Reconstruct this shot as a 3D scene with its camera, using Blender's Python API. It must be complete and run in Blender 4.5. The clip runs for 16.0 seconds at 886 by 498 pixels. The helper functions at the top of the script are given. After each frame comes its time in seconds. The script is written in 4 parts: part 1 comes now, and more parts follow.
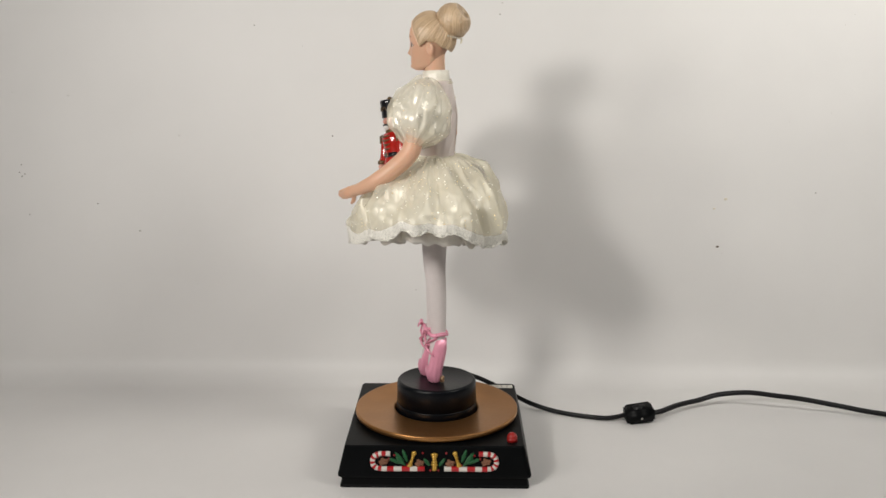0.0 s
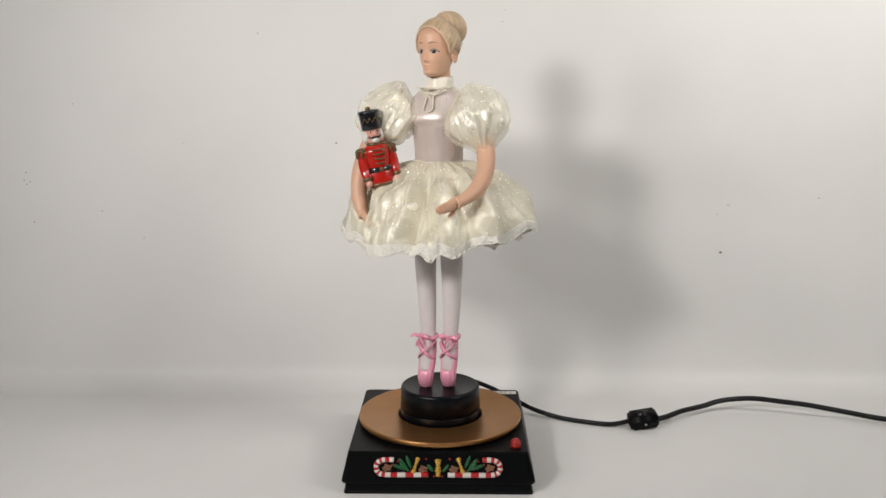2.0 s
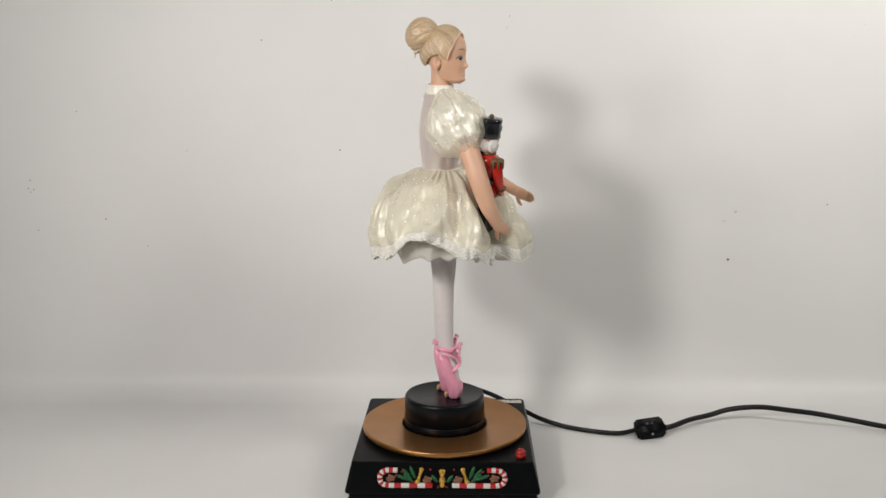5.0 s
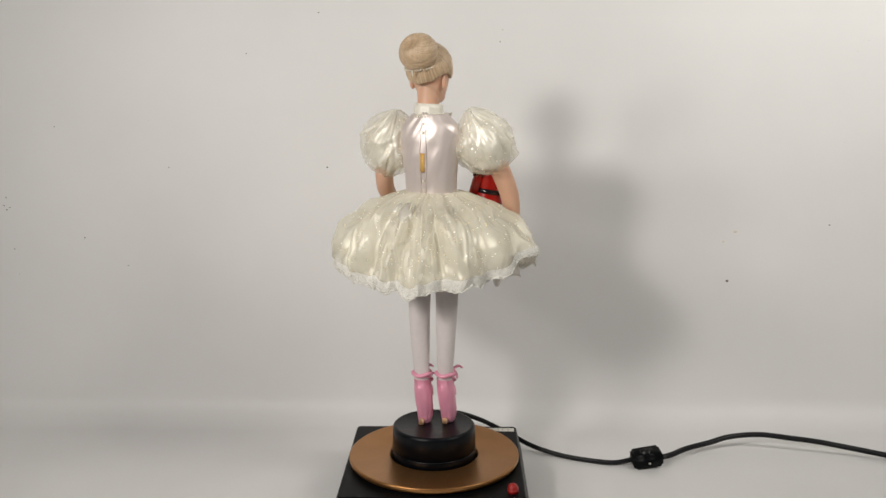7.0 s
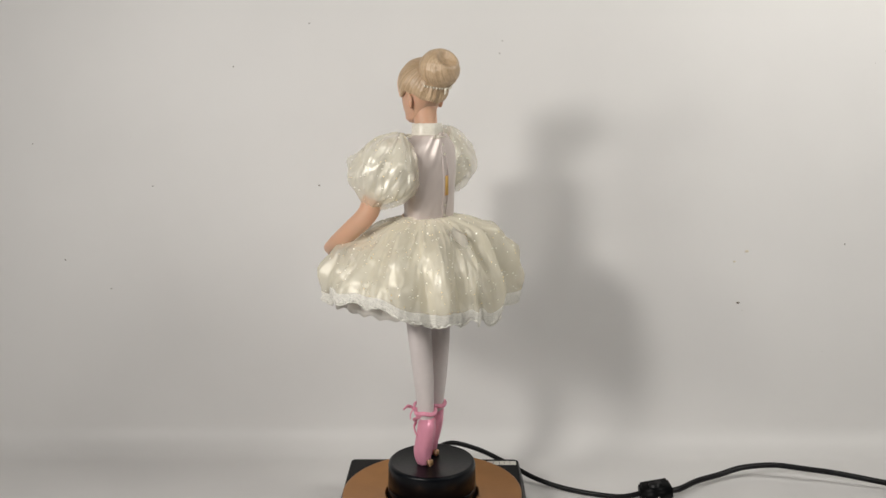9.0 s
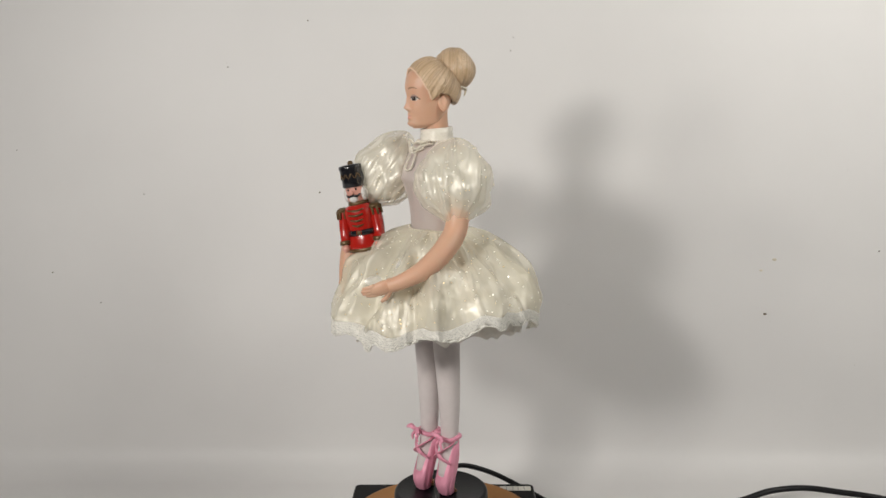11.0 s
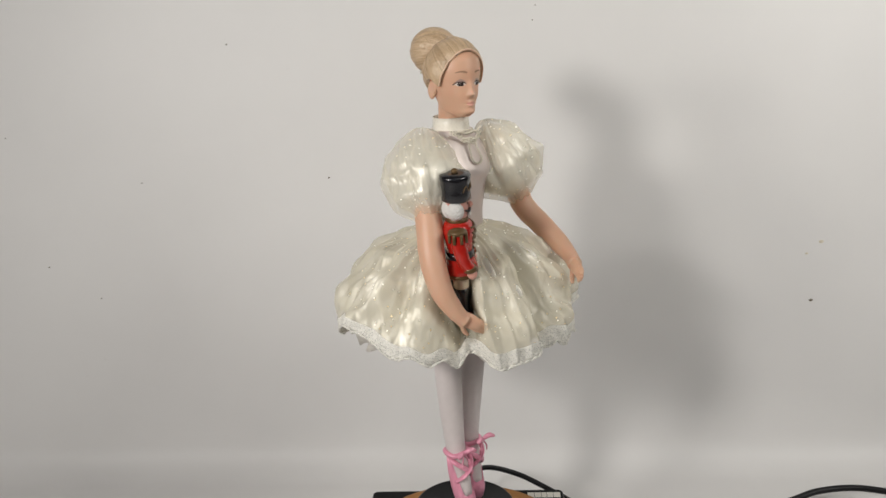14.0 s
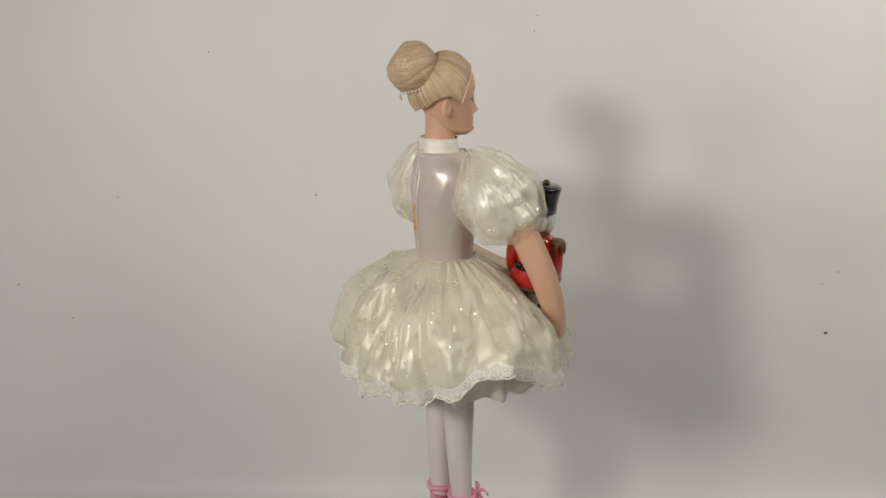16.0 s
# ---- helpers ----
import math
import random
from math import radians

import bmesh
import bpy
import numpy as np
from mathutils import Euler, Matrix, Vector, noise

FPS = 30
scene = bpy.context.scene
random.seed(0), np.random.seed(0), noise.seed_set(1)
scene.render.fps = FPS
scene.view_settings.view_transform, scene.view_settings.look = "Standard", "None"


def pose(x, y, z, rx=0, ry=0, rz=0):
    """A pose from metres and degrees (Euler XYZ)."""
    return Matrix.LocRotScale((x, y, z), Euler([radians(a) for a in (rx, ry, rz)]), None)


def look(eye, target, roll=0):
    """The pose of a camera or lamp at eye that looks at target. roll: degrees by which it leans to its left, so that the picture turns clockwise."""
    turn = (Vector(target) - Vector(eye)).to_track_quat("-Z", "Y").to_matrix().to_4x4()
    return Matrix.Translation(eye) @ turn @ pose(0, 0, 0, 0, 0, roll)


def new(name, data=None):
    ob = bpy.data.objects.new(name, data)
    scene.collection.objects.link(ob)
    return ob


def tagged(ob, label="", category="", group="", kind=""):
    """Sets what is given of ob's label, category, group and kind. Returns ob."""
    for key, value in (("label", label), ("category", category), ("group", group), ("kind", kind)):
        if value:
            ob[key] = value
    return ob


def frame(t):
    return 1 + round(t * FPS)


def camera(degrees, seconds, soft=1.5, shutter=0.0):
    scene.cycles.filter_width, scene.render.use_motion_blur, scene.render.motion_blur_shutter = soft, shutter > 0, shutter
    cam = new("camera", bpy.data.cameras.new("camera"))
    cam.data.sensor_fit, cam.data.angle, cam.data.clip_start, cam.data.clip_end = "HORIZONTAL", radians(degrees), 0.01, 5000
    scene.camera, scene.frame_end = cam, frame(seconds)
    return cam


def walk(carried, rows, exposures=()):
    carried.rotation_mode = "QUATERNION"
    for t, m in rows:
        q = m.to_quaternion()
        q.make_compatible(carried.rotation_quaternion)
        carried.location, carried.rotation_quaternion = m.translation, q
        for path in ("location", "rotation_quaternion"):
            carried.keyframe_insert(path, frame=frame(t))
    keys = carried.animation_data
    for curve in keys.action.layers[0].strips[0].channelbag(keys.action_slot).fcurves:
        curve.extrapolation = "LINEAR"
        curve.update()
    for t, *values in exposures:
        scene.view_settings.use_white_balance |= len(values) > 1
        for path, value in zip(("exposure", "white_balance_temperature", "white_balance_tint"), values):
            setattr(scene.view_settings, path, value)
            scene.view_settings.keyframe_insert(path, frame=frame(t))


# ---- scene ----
cam = camera(52.0, 16.0)


PATH = [
    (0, (0.022, -0.924, 0.413), (-0.01, 1.034, 0.008), -0.0),
    (0.5, (0.024, -0.931, 0.411), (-0.013, 1.029, 0.012), -0.2),
    (1, (0.022, -0.931, 0.409), (-0.015, 1.029, 0.017), -0.2),
    (1.5, (0.022, -0.926, 0.411), (-0.019, 1.034, 0.019), 0.0),
    (2, (0.023, -0.926, 0.411), (-0.018, 1.035, 0.024), -0.2),
    (2.5, (0.024, -0.933, 0.413), (-0.027, 1.029, 0.027), -0.3),
    (3, (0.023, -0.932, 0.414), (-0.033, 1.03, 0.032), -0.5),
    (3.5, (0.023, -0.929, 0.412), (-0.037, 1.034, 0.034), -0.4),
    (6, (0.029, -0.9, 0.417), (-0.024, 1.063, 0.041), -0.4),
    (6.5, (0.028, -0.887, 0.423), (-0.018, 1.078, 0.049), -0.3),
    (7, (0.03, -0.878, 0.429), (-0.015, 1.086, 0.056), -0.2),
    (7.5, (0.022, -0.868, 0.432), (-0.006, 1.1, 0.073), 0.0),
    (8, (0.026, -0.854, 0.435), (-0.008, 1.114, 0.084), -0.2),
    (8.5, (0.026, -0.837, 0.439), (-0.006, 1.13, 0.08), -0.4),
    (9, (0.029, -0.823, 0.447), (-0.011, 1.14, 0.069), -0.4),
    (11.5, (0.026, -0.748, 0.451), (-0.042, 1.212, 0.058), -1.2),
    (12, (0.026, -0.737, 0.453), (-0.055, 1.213, 0.015), -1.65),
    (12.5, (0.017, -0.723, 0.464), (-0.054, 1.214, -0.026), -1.8),
    (13, (0.021, -0.713, 0.4695), (-0.065, 1.223, -0.025), -1.75),
    (13.5, (0.022, -0.698, 0.4735), (-0.070, 1.238, -0.025), -2.1),
    (14, (0.026, -0.685, 0.476), (-0.076, 1.252, -0.0195), -2.15),
    (14.5, (0.032, -0.673, 0.474), (-0.080, 1.266, -0.006), -2.2),
    (15, (0.0301, -0.660, 0.477), (-0.0739, 1.284, -0.008), -1.77),
    (15.5, (0.0300, -0.645, 0.482), (-0.0713, 1.3025, -0.0065), -1.58),
    (16, (0.0324, -0.6265, 0.482), (-0.0743, 1.321, -0.0105), -1.27),
]
walk(cam, [(t, look(eye, target, roll)) for t, eye, target, roll in PATH],
     exposures=[(0, -0.14, 6600, 9), (3.5, -0.06, 6450, 9), (6.5, -0.16, 6550, 9), (8, -0.25, 6560, 9), (9, -0.25, 6560, 9), (11.5, -0.24, 6520, 9),
                (12.5, -0.20, 6480, 9), (13.5, -0.20, 6480, 9), (14.2, -0.30, 6500, 9), (15, -0.43, 6640, 9), (16, -0.48, 6700, 8)])

# ---- light ----
world = bpy.data.worlds.new("world")
scene.world = world
world.use_nodes = True
world.node_tree.nodes["Background"].inputs["Color"].default_value = (0.9, 0.95, 1.0, 1)
world.node_tree.nodes["Background"].inputs["Strength"].default_value = 0.03


def area_lamp(name, eye, target, width, height, watts, colour, spread=180):
    data = bpy.data.lights.new(name, "AREA")
    data.shape, data.size, data.size_y = "RECTANGLE", width, height
    data.energy, data.color, data.spread = watts, colour, radians(spread)
    ob = new(name, data)
    ob.matrix_world = look(eye, target)
    return ob


area_lamp("lamp_left", (-0.445, -0.72, 0.63), (0.41, 0.23, 0.14), 0.12, 0.12, 2.75, (1.0, 0.96, 0.92), 140)
area_lamp("lamp_far_left", (-0.80, -0.72, 0.63), (0.41, 0.23, 0.14), 0.13, 0.13, 1.6, (1.0, 0.96, 0.92), 140)
area_lamp("lamp_right", (1.0, -0.55, 1.05), (0.55, 0.22, 0.90), 0.45, 0.45, 6.3, (0.98, 0.95, 0.90), 115)
# Broad fill added from above for ambient light; no such source is seen.
area_lamp("overhead_fill", (0.4, -0.9, 1.8), (0.3, 0.2, 0.2), 0.9, 0.9, 3.5, (0.97, 0.96, 0.94))


# ---- materials ----
def material(name, colour, rough=0.5, metal=0.0, vary=0.08, scale=40.0, bump=0.05, bump_scale=None, coat=0.0,
             sheen=0.0, subsurface=0.0, stretch=(1, 1, 1), specular=0.5, second=None, depth=0.002, aniso=0.0):
    m = bpy.data.materials.new(name)
    m.use_nodes = True
    nt = m.node_tree
    b = nt.nodes["Principled BSDF"]
    b.inputs["Metallic"].default_value = metal
    b.inputs["Specular IOR Level"].default_value = specular
    b.inputs["Coat Weight"].default_value = coat
    b.inputs["Anisotropic"].default_value = aniso
    b.inputs["Coat Roughness"].default_value = 0.15
    b.inputs["Sheen Weight"].default_value = sheen
    if subsurface:
        b.inputs["Subsurface Weight"].default_value = subsurface
        b.inputs["Subsurface Radius"].default_value = (0.004, 0.0015, 0.001)
        b.inputs["Subsurface Scale"].default_value = 1.0
    co = nt.nodes.new("ShaderNodeTexCoord")
    mp = nt.nodes.new("ShaderNodeMapping")
    mp.inputs["Scale"].default_value = stretch
    nt.links.new(co.outputs["Object"], mp.inputs["Vector"])
    coarse = nt.nodes.new("ShaderNodeTexNoise")
    coarse.inputs["Scale"].default_value = scale
    coarse.inputs["Detail"].default_value = 5
    nt.links.new(mp.outputs["Vector"], coarse.inputs["Vector"])
    fine = nt.nodes.new("ShaderNodeTexNoise")
    fine.inputs["Scale"].default_value = bump_scale or scale * 8
    fine.inputs["Detail"].default_value = 4
    nt.links.new(mp.outputs["Vector"], fine.inputs["Vector"])
    mix = nt.nodes.new("ShaderNodeMix")
    mix.data_type = "RGBA"
    mix.inputs[6].default_value = (*[max(0, c * (1 - vary)) for c in colour], 1)
    mix.inputs[7].default_value = (*(second or [min(1, c * (1 + vary)) for c in colour]), 1)
    nt.links.new(coarse.outputs["Fac"], mix.inputs[0])
    nt.links.new(mix.outputs[2], b.inputs["Base Color"])
    ramp = nt.nodes.new("ShaderNodeMapRange")
    ramp.inputs["To Min"].default_value = max(0.02, rough - 0.08)
    ramp.inputs["To Max"].default_value = min(1, rough + 0.08)
    nt.links.new(fine.outputs["Fac"], ramp.inputs["Value"])
    nt.links.new(ramp.outputs["Result"], b.inputs["Roughness"])
    bp = nt.nodes.new("ShaderNodeBump")
    bp.inputs["Strength"].default_value = bump
    bp.inputs["Distance"].default_value = depth
    nt.links.new(fine.outputs["Fac"], bp.inputs["Height"])
    nt.links.new(bp.outputs["Normal"], b.inputs["Normal"])
    return m


def crinkle(m, scale, strength, depth):
    """Adds sharp crumples between flat facets, as in crushed thin cloth."""
    nt = m.node_tree
    b = nt.nodes["Principled BSDF"]
    co = nt.nodes.new("ShaderNodeTexCoord")
    tex = nt.nodes.new("ShaderNodeTexNoise")
    tex.noise_type = "RIDGED_MULTIFRACTAL"
    tex.inputs["Scale"].default_value = scale
    tex.inputs["Detail"].default_value = 1.5
    tex.inputs["Distortion"].default_value = 0.6
    nt.links.new(co.outputs["Object"], tex.inputs["Vector"])
    bp = nt.nodes.new("ShaderNodeBump")
    bp.inputs["Strength"].default_value = strength
    bp.inputs["Distance"].default_value = depth
    nt.links.new(tex.outputs["Fac"], bp.inputs["Height"])
    nt.links.new(b.inputs["Normal"].links[0].from_socket, bp.inputs["Normal"])
    nt.links.new(bp.outputs["Normal"], b.inputs["Normal"])
    return m


def weave(m, scale, strength, depth):
    """Adds fine slubs that run down the cloth."""
    nt = m.node_tree
    b = nt.nodes["Principled BSDF"]
    co = nt.nodes.new("ShaderNodeTexCoord")
    mp = nt.nodes.new("ShaderNodeMapping")
    mp.inputs["Scale"].default_value = (1, 1, 0.12)
    tex = nt.nodes.new("ShaderNodeTexNoise")
    tex.inputs["Scale"].default_value = scale
    tex.inputs["Detail"].default_value = 3
    nt.links.new(co.outputs["Object"], mp.inputs["Vector"])
    nt.links.new(mp.outputs["Vector"], tex.inputs["Vector"])
    bp = nt.nodes.new("ShaderNodeBump")
    bp.inputs["Strength"].default_value = strength
    bp.inputs["Distance"].default_value = depth
    nt.links.new(tex.outputs["Fac"], bp.inputs["Height"])
    nt.links.new(b.inputs["Normal"].links[0].from_socket, bp.inputs["Normal"])
    nt.links.new(bp.outputs["Normal"], b.inputs["Normal"])
    return m


def sparkle(m, amount, scale):
    """Adds small glitter flakes, tilted at random, to a cloth material."""
    nt = m.node_tree
    b = nt.nodes["Principled BSDF"]

    def maths(op, *inputs):
        node = nt.nodes.new("ShaderNodeMath")
        node.operation = op
        for k, v in enumerate(inputs):
            if isinstance(v, float):
                node.inputs[k].default_value = v
            else:
                nt.links.new(v, node.inputs[k])
        return node.outputs[0]

    co = nt.nodes.new("ShaderNodeTexCoord")
    vo = nt.nodes.new("ShaderNodeTexVoronoi")
    vo.inputs["Scale"].default_value = scale
    nt.links.new(co.outputs["Object"], vo.inputs["Vector"])
    sep = nt.nodes.new("ShaderNodeSeparateColor")
    nt.links.new(vo.outputs["Color"], sep.inputs["Color"])
    flake = maths("MULTIPLY", maths("LESS_THAN", vo.outputs["Distance"], 0.19), maths("LESS_THAN", sep.outputs["Red"], amount))
    tone = nt.nodes.new("ShaderNodeMix")
    tone.data_type = "RGBA"
    tone.inputs[6].default_value = (1.0, 0.97, 0.88, 1)
    tone.inputs[7].default_value = (0.86, 0.66, 0.34, 1)
    nt.links.new(maths("GREATER_THAN", sep.outputs["Green"], 0.6), tone.inputs[0])
    mix = nt.nodes.new("ShaderNodeMix")
    mix.data_type = "RGBA"
    nt.links.new(flake, mix.inputs[0])
    nt.links.new(b.inputs["Base Color"].links[0].from_socket, mix.inputs[6])
    nt.links.new(tone.outputs[2], mix.inputs[7])
    nt.links.new(mix.outputs[2], b.inputs["Base Color"])
    nt.links.new(maths("MAXIMUM", maths("MULTIPLY", flake, 0.5), b.inputs["Metallic"].default_value), b.inputs["Metallic"])
    lean = nt.nodes.new("ShaderNodeVectorMath")
    lean.operation = "SUBTRACT"
    nt.links.new(vo.outputs["Color"], lean.inputs[0])
    lean.inputs[1].default_value = (0.5, 0.5, 0.5)
    some = nt.nodes.new("ShaderNodeVectorMath")
    some.operation = "SCALE"
    nt.links.new(lean.outputs[0], some.inputs[0])
    nt.links.new(maths("MULTIPLY", flake, 1.1), some.inputs["Scale"])
    total = nt.nodes.new("ShaderNodeVectorMath")
    total.operation = "ADD"
    nt.links.new(b.inputs["Normal"].links[0].from_socket, total.inputs[0])
    nt.links.new(some.outputs[0], total.inputs[1])
    unit = nt.nodes.new("ShaderNodeVectorMath")
    unit.operation = "NORMALIZE"
    nt.links.new(total.outputs[0], unit.inputs[0])
    nt.links.new(unit.outputs[0], b.inputs["Normal"])
    m["flake_node"] = mix.name
    return m


def sheer(m, cover):
    """Thin cloth that lets part of what lies behind it show; its glitter stays solid."""
    nt = m.node_tree
    b = nt.nodes["Principled BSDF"]
    b.inputs["Alpha"].default_value = cover
    if "flake_node" in m:
        top = nt.nodes.new("ShaderNodeMath")
        top.operation = "MAXIMUM"
        top.inputs[1].default_value = cover
        nt.links.new(nt.nodes[m["flake_node"]].inputs[0].links[0].from_socket, top.inputs[0])
        nt.links.new(top.outputs[0], b.inputs["Alpha"])
    return m


def lit_through(m, share):
    """Cloth through which light from behind shines."""
    nt = m.node_tree
    b = nt.nodes["Principled BSDF"]
    out = nt.nodes["Material Output"]
    tr = nt.nodes.new("ShaderNodeBsdfTranslucent")
    nt.links.new(b.inputs["Base Color"].links[0].from_socket, tr.inputs["Color"])
    mix = nt.nodes.new("ShaderNodeMixShader")
    mix.inputs[0].default_value = share
    nt.links.new(b.outputs[0], mix.inputs[1])
    nt.links.new(tr.outputs[0], mix.inputs[2])
    nt.links.new(mix.outputs[0], out.inputs["Surface"])
    return m


def openwork(m, scale):
    """Small holes between threads, as in lace."""
    nt = m.node_tree
    b = nt.nodes["Principled BSDF"]
    co = nt.nodes.new("ShaderNodeTexCoord")
    vo = nt.nodes.new("ShaderNodeTexVoronoi")
    vo.feature = "DISTANCE_TO_EDGE"
    vo.inputs["Scale"].default_value = scale
    nt.links.new(co.outputs["Object"], vo.inputs["Vector"])
    thread = nt.nodes.new("ShaderNodeMapRange")
    thread.inputs["From Min"].default_value = 0.16
    thread.inputs["From Max"].default_value = 0.24
    thread.inputs["To Min"].default_value = 1.0
    thread.inputs["To Max"].default_value = 0.55
    nt.links.new(vo.outputs["Distance"], thread.inputs["Value"])
    nt.links.new(thread.outputs["Result"], b.inputs["Alpha"])
    return m


paper = material("white_paper_board", (0.80, 0.79, 0.78), 0.48, vary=0.065, scale=6.0, bump=0.40, bump_scale=9.0, specular=0.4)
table_wood = material("table_wood", (0.35, 0.24, 0.15), 0.5, stretch=(1, 8, 8), scale=6)
plaster = material("room_plaster", (0.42, 0.41, 0.40), 0.8, scale=3)
speck_dirt = material("speck_dirt", (0.20, 0.17, 0.14), 0.9)
stain_tan = material("stain_tan", (0.72, 0.66, 0.55), 0.9)
black_plastic = material("black_plastic", (0.004, 0.0045, 0.005), 0.36, vary=0.3, scale=60, bump=0.03, specular=0.08)
drum_black = material("black_drum_plastic", (0.003, 0.004, 0.006), 0.32, vary=0.3, scale=50, bump=0.05, specular=0.2)
gold_paint = material("copper_gold_paint", (0.43, 0.21, 0.075), 0.34, metal=0.85, vary=0.18, scale=35, bump=0.06)
red_plastic = material("red_plastic", (0.36, 0.012, 0.01), 0.42)
sticker_white = material("sticker_white", (0.75, 0.73, 0.66), 0.6)
sticker_line = material("sticker_line", (0.12, 0.11, 0.1), 0.7)
cane_red = material("cane_red_paint", (0.46, 0.015, 0.02), 0.3, coat=0.3, scale=300)
cane_white = material("cane_white_paint", (0.68, 0.65, 0.60), 0.35, coat=0.3, scale=300)
holly_green = material("holly_green_paint", (0.009, 0.095, 0.028), 0.35, vary=0.4, scale=250, bump=0.2)
bell_gold = material("bell_gold_paint", (0.52, 0.31, 0.05), 0.32, metal=0.4, vary=0.25, scale=250)
cone_brown = material("cone_brown_paint", (0.22, 0.095, 0.05), 0.5, vary=0.4, scale=300, bump=0.3)
berry_red = material("berry_red_paint", (0.28, 0.01, 0.015), 0.35)
cord_black = material("cord_black_rubber", (0.005, 0.005, 0.006), 0.36, scale=120, bump=0.03, specular=0.3)
screw_steel = material("screw_steel", (0.5, 0.48, 0.45), 0.35, metal=1.0)

skin = material("doll_skin_vinyl", (0.70, 0.420, 0.285), 0.46, vary=0.05, scale=60, subsurface=0.15)
hair = material("blonde_hair", (0.54, 0.365, 0.215), 0.34, second=(0.78, 0.59, 0.385), vary=0.15, scale=300, bump=0.5, bump_scale=1200, stretch=(1, 0.3, 0.3), specular=0.8, aniso=0.5)
satin = crinkle(material("mauve_white_satin", (0.72, 0.63, 0.59), 0.41, metal=0.32, vary=0.05, scale=60, bump=0.12, bump_scale=60, depth=0.003, sheen=0.2, specular=0.8, stretch=(1, 1, 0.3), aniso=0.4), 16, 0.06, 0.006)
organza = sheer(sparkle(weave(crinkle(material("sheer_cream_organza", (0.96, 0.90, 0.71), 0.38, metal=0.10, vary=0.04, scale=60, bump=0.1, bump_scale=700, depth=0.001, sheen=0.1,
                                               specular=0.7, second=(0.99, 0.95, 0.82)), 34, 0.12, 0.005), 380, 0.15, 0.0009), 0.34, 330), 0.30)
cream = lit_through(weave(crinkle(material("white_lining_satin", (0.98, 0.94, 0.83), 0.40, metal=0.33, vary=0.03, scale=50, bump=0.12, bump_scale=300, depth=0.001, sheen=0.1,
                                           specular=1.0, second=(1.0, 0.98, 0.91), aniso=0.3), 26, 0.18, 0.006), 280, 0.24, 0.0010), 0.06)
petticoat = lit_through(sheer(material("white_petticoat_net", (0.90, 0.88, 0.84), 0.6, vary=0.05, scale=200, bump=0.3, bump_scale=500), 0.80), 0.65)
lace = openwork(material("white_lace", (0.88, 0.86, 0.79), 0.6, vary=0.10, scale=300, bump=0.6, bump_scale=600), 800)
hair_dark = material("dark_blonde_hair", (0.42, 0.275, 0.155), 0.34, second=(0.62, 0.44, 0.27), vary=0.15, scale=300, bump=0.5, bump_scale=1200, stretch=(1, 0.3, 0.3), specular=0.8, aniso=0.5)
hair_cord = material("peach_hair_cord", (0.82, 0.60, 0.44), 0.45, scale=300)
collar_satin = material("ivory_collar_satin", (0.84, 0.80, 0.70), 0.28, scale=80, bump=0.2)
pearl = material("pearl", (0.78, 0.73, 0.61), 0.16, coat=0.5, scale=400)
tights = material("white_tights", (0.70, 0.64, 0.63), 0.6, vary=0.06, scale=200, sheen=0.3)
pink_satin = material("pink_satin", (0.90, 0.36, 0.49), 0.34, metal=0.12, vary=0.18, scale=140, bump=0.5, bump_scale=260, stretch=(1, 1, 0.35))
peg_tan = material("tan_peg", (0.45, 0.27, 0.13), 0.6)
iris = material("painted_dark_eye", (0.035, 0.024, 0.022), 0.5, specular=0.2)
eye_white_and_glint = material("painted_eye_white_and_glint", (0.70, 0.63, 0.58), 0.3)
lip = material("painted_lip", (0.76, 0.39, 0.31), 0.40)
lid = material("painted_grey_lid", (0.40, 0.27, 0.23), 0.45)
brow = material("painted_brow", (0.36, 0.20, 0.125), 0.6)
amber = material("amber_tape", (0.70, 0.42, 0.10), 0.35)
coat_red = material("glazed_red_paint", (0.46, 0.017, 0.011), 0.18, coat=0.6, vary=0.15, scale=120)
glaze_black = material("glazed_black_paint", (0.010, 0.010, 0.013), 0.2, coat=0.5)
trim_bronze = material("bronze_trim_paint", (0.14, 0.085, 0.035), 0.38, metal=0.3, vary=0.3, scale=300)
fur_white = material("white_fur", (0.80, 0.78, 0.75), 0.9, vary=0.1, scale=300, bump=0.8, bump_scale=700)
figure_face = material("painted_pink_face", (0.70, 0.35, 0.28), 0.3, coat=0.3)
trouser_cream = material("cream_trouser_paint", (0.62, 0.52, 0.38), 0.35)


# ---- mesh helpers ----
def finish(name, bm, mats, parent=None, label="", smooth=True):
    bmesh.ops.recalc_face_normals(bm, faces=bm.faces[:])
    for f in bm.faces:
        f.smooth = smooth
    me = bpy.data.meshes.new(name)
    bm.to_mesh(me)
    bm.free()
    for m in (mats if isinstance(mats, (list, tuple)) else [mats]):
        me.materials.append(m)
    ob = new(name, me)
    if parent:
        ob.parent = parent
    if label:
        ob["label"] = label
    return ob


def part(name, bm, mats, parent, label="", smooth=True):
    return finish(name, bm, mats, parent, label, smooth)


def rings_to_mesh(bm, rings, mi=0, cap=True):
    """Joins closed rings of points into a skin."""
    loops = [[bm.verts.new(p) for p in ring] for ring in rings]
    n = len(loops[0])
    for a, b in zip(loops, loops[1:]):
        for i in range(n):
            bm.faces.new((a[i], a[(i + 1) % n], b[(i + 1) % n], b[i])).material_index = mi
    if cap:
        for ring in (loops[0], loops[-1]):
            bm.faces.new(ring).material_index = mi


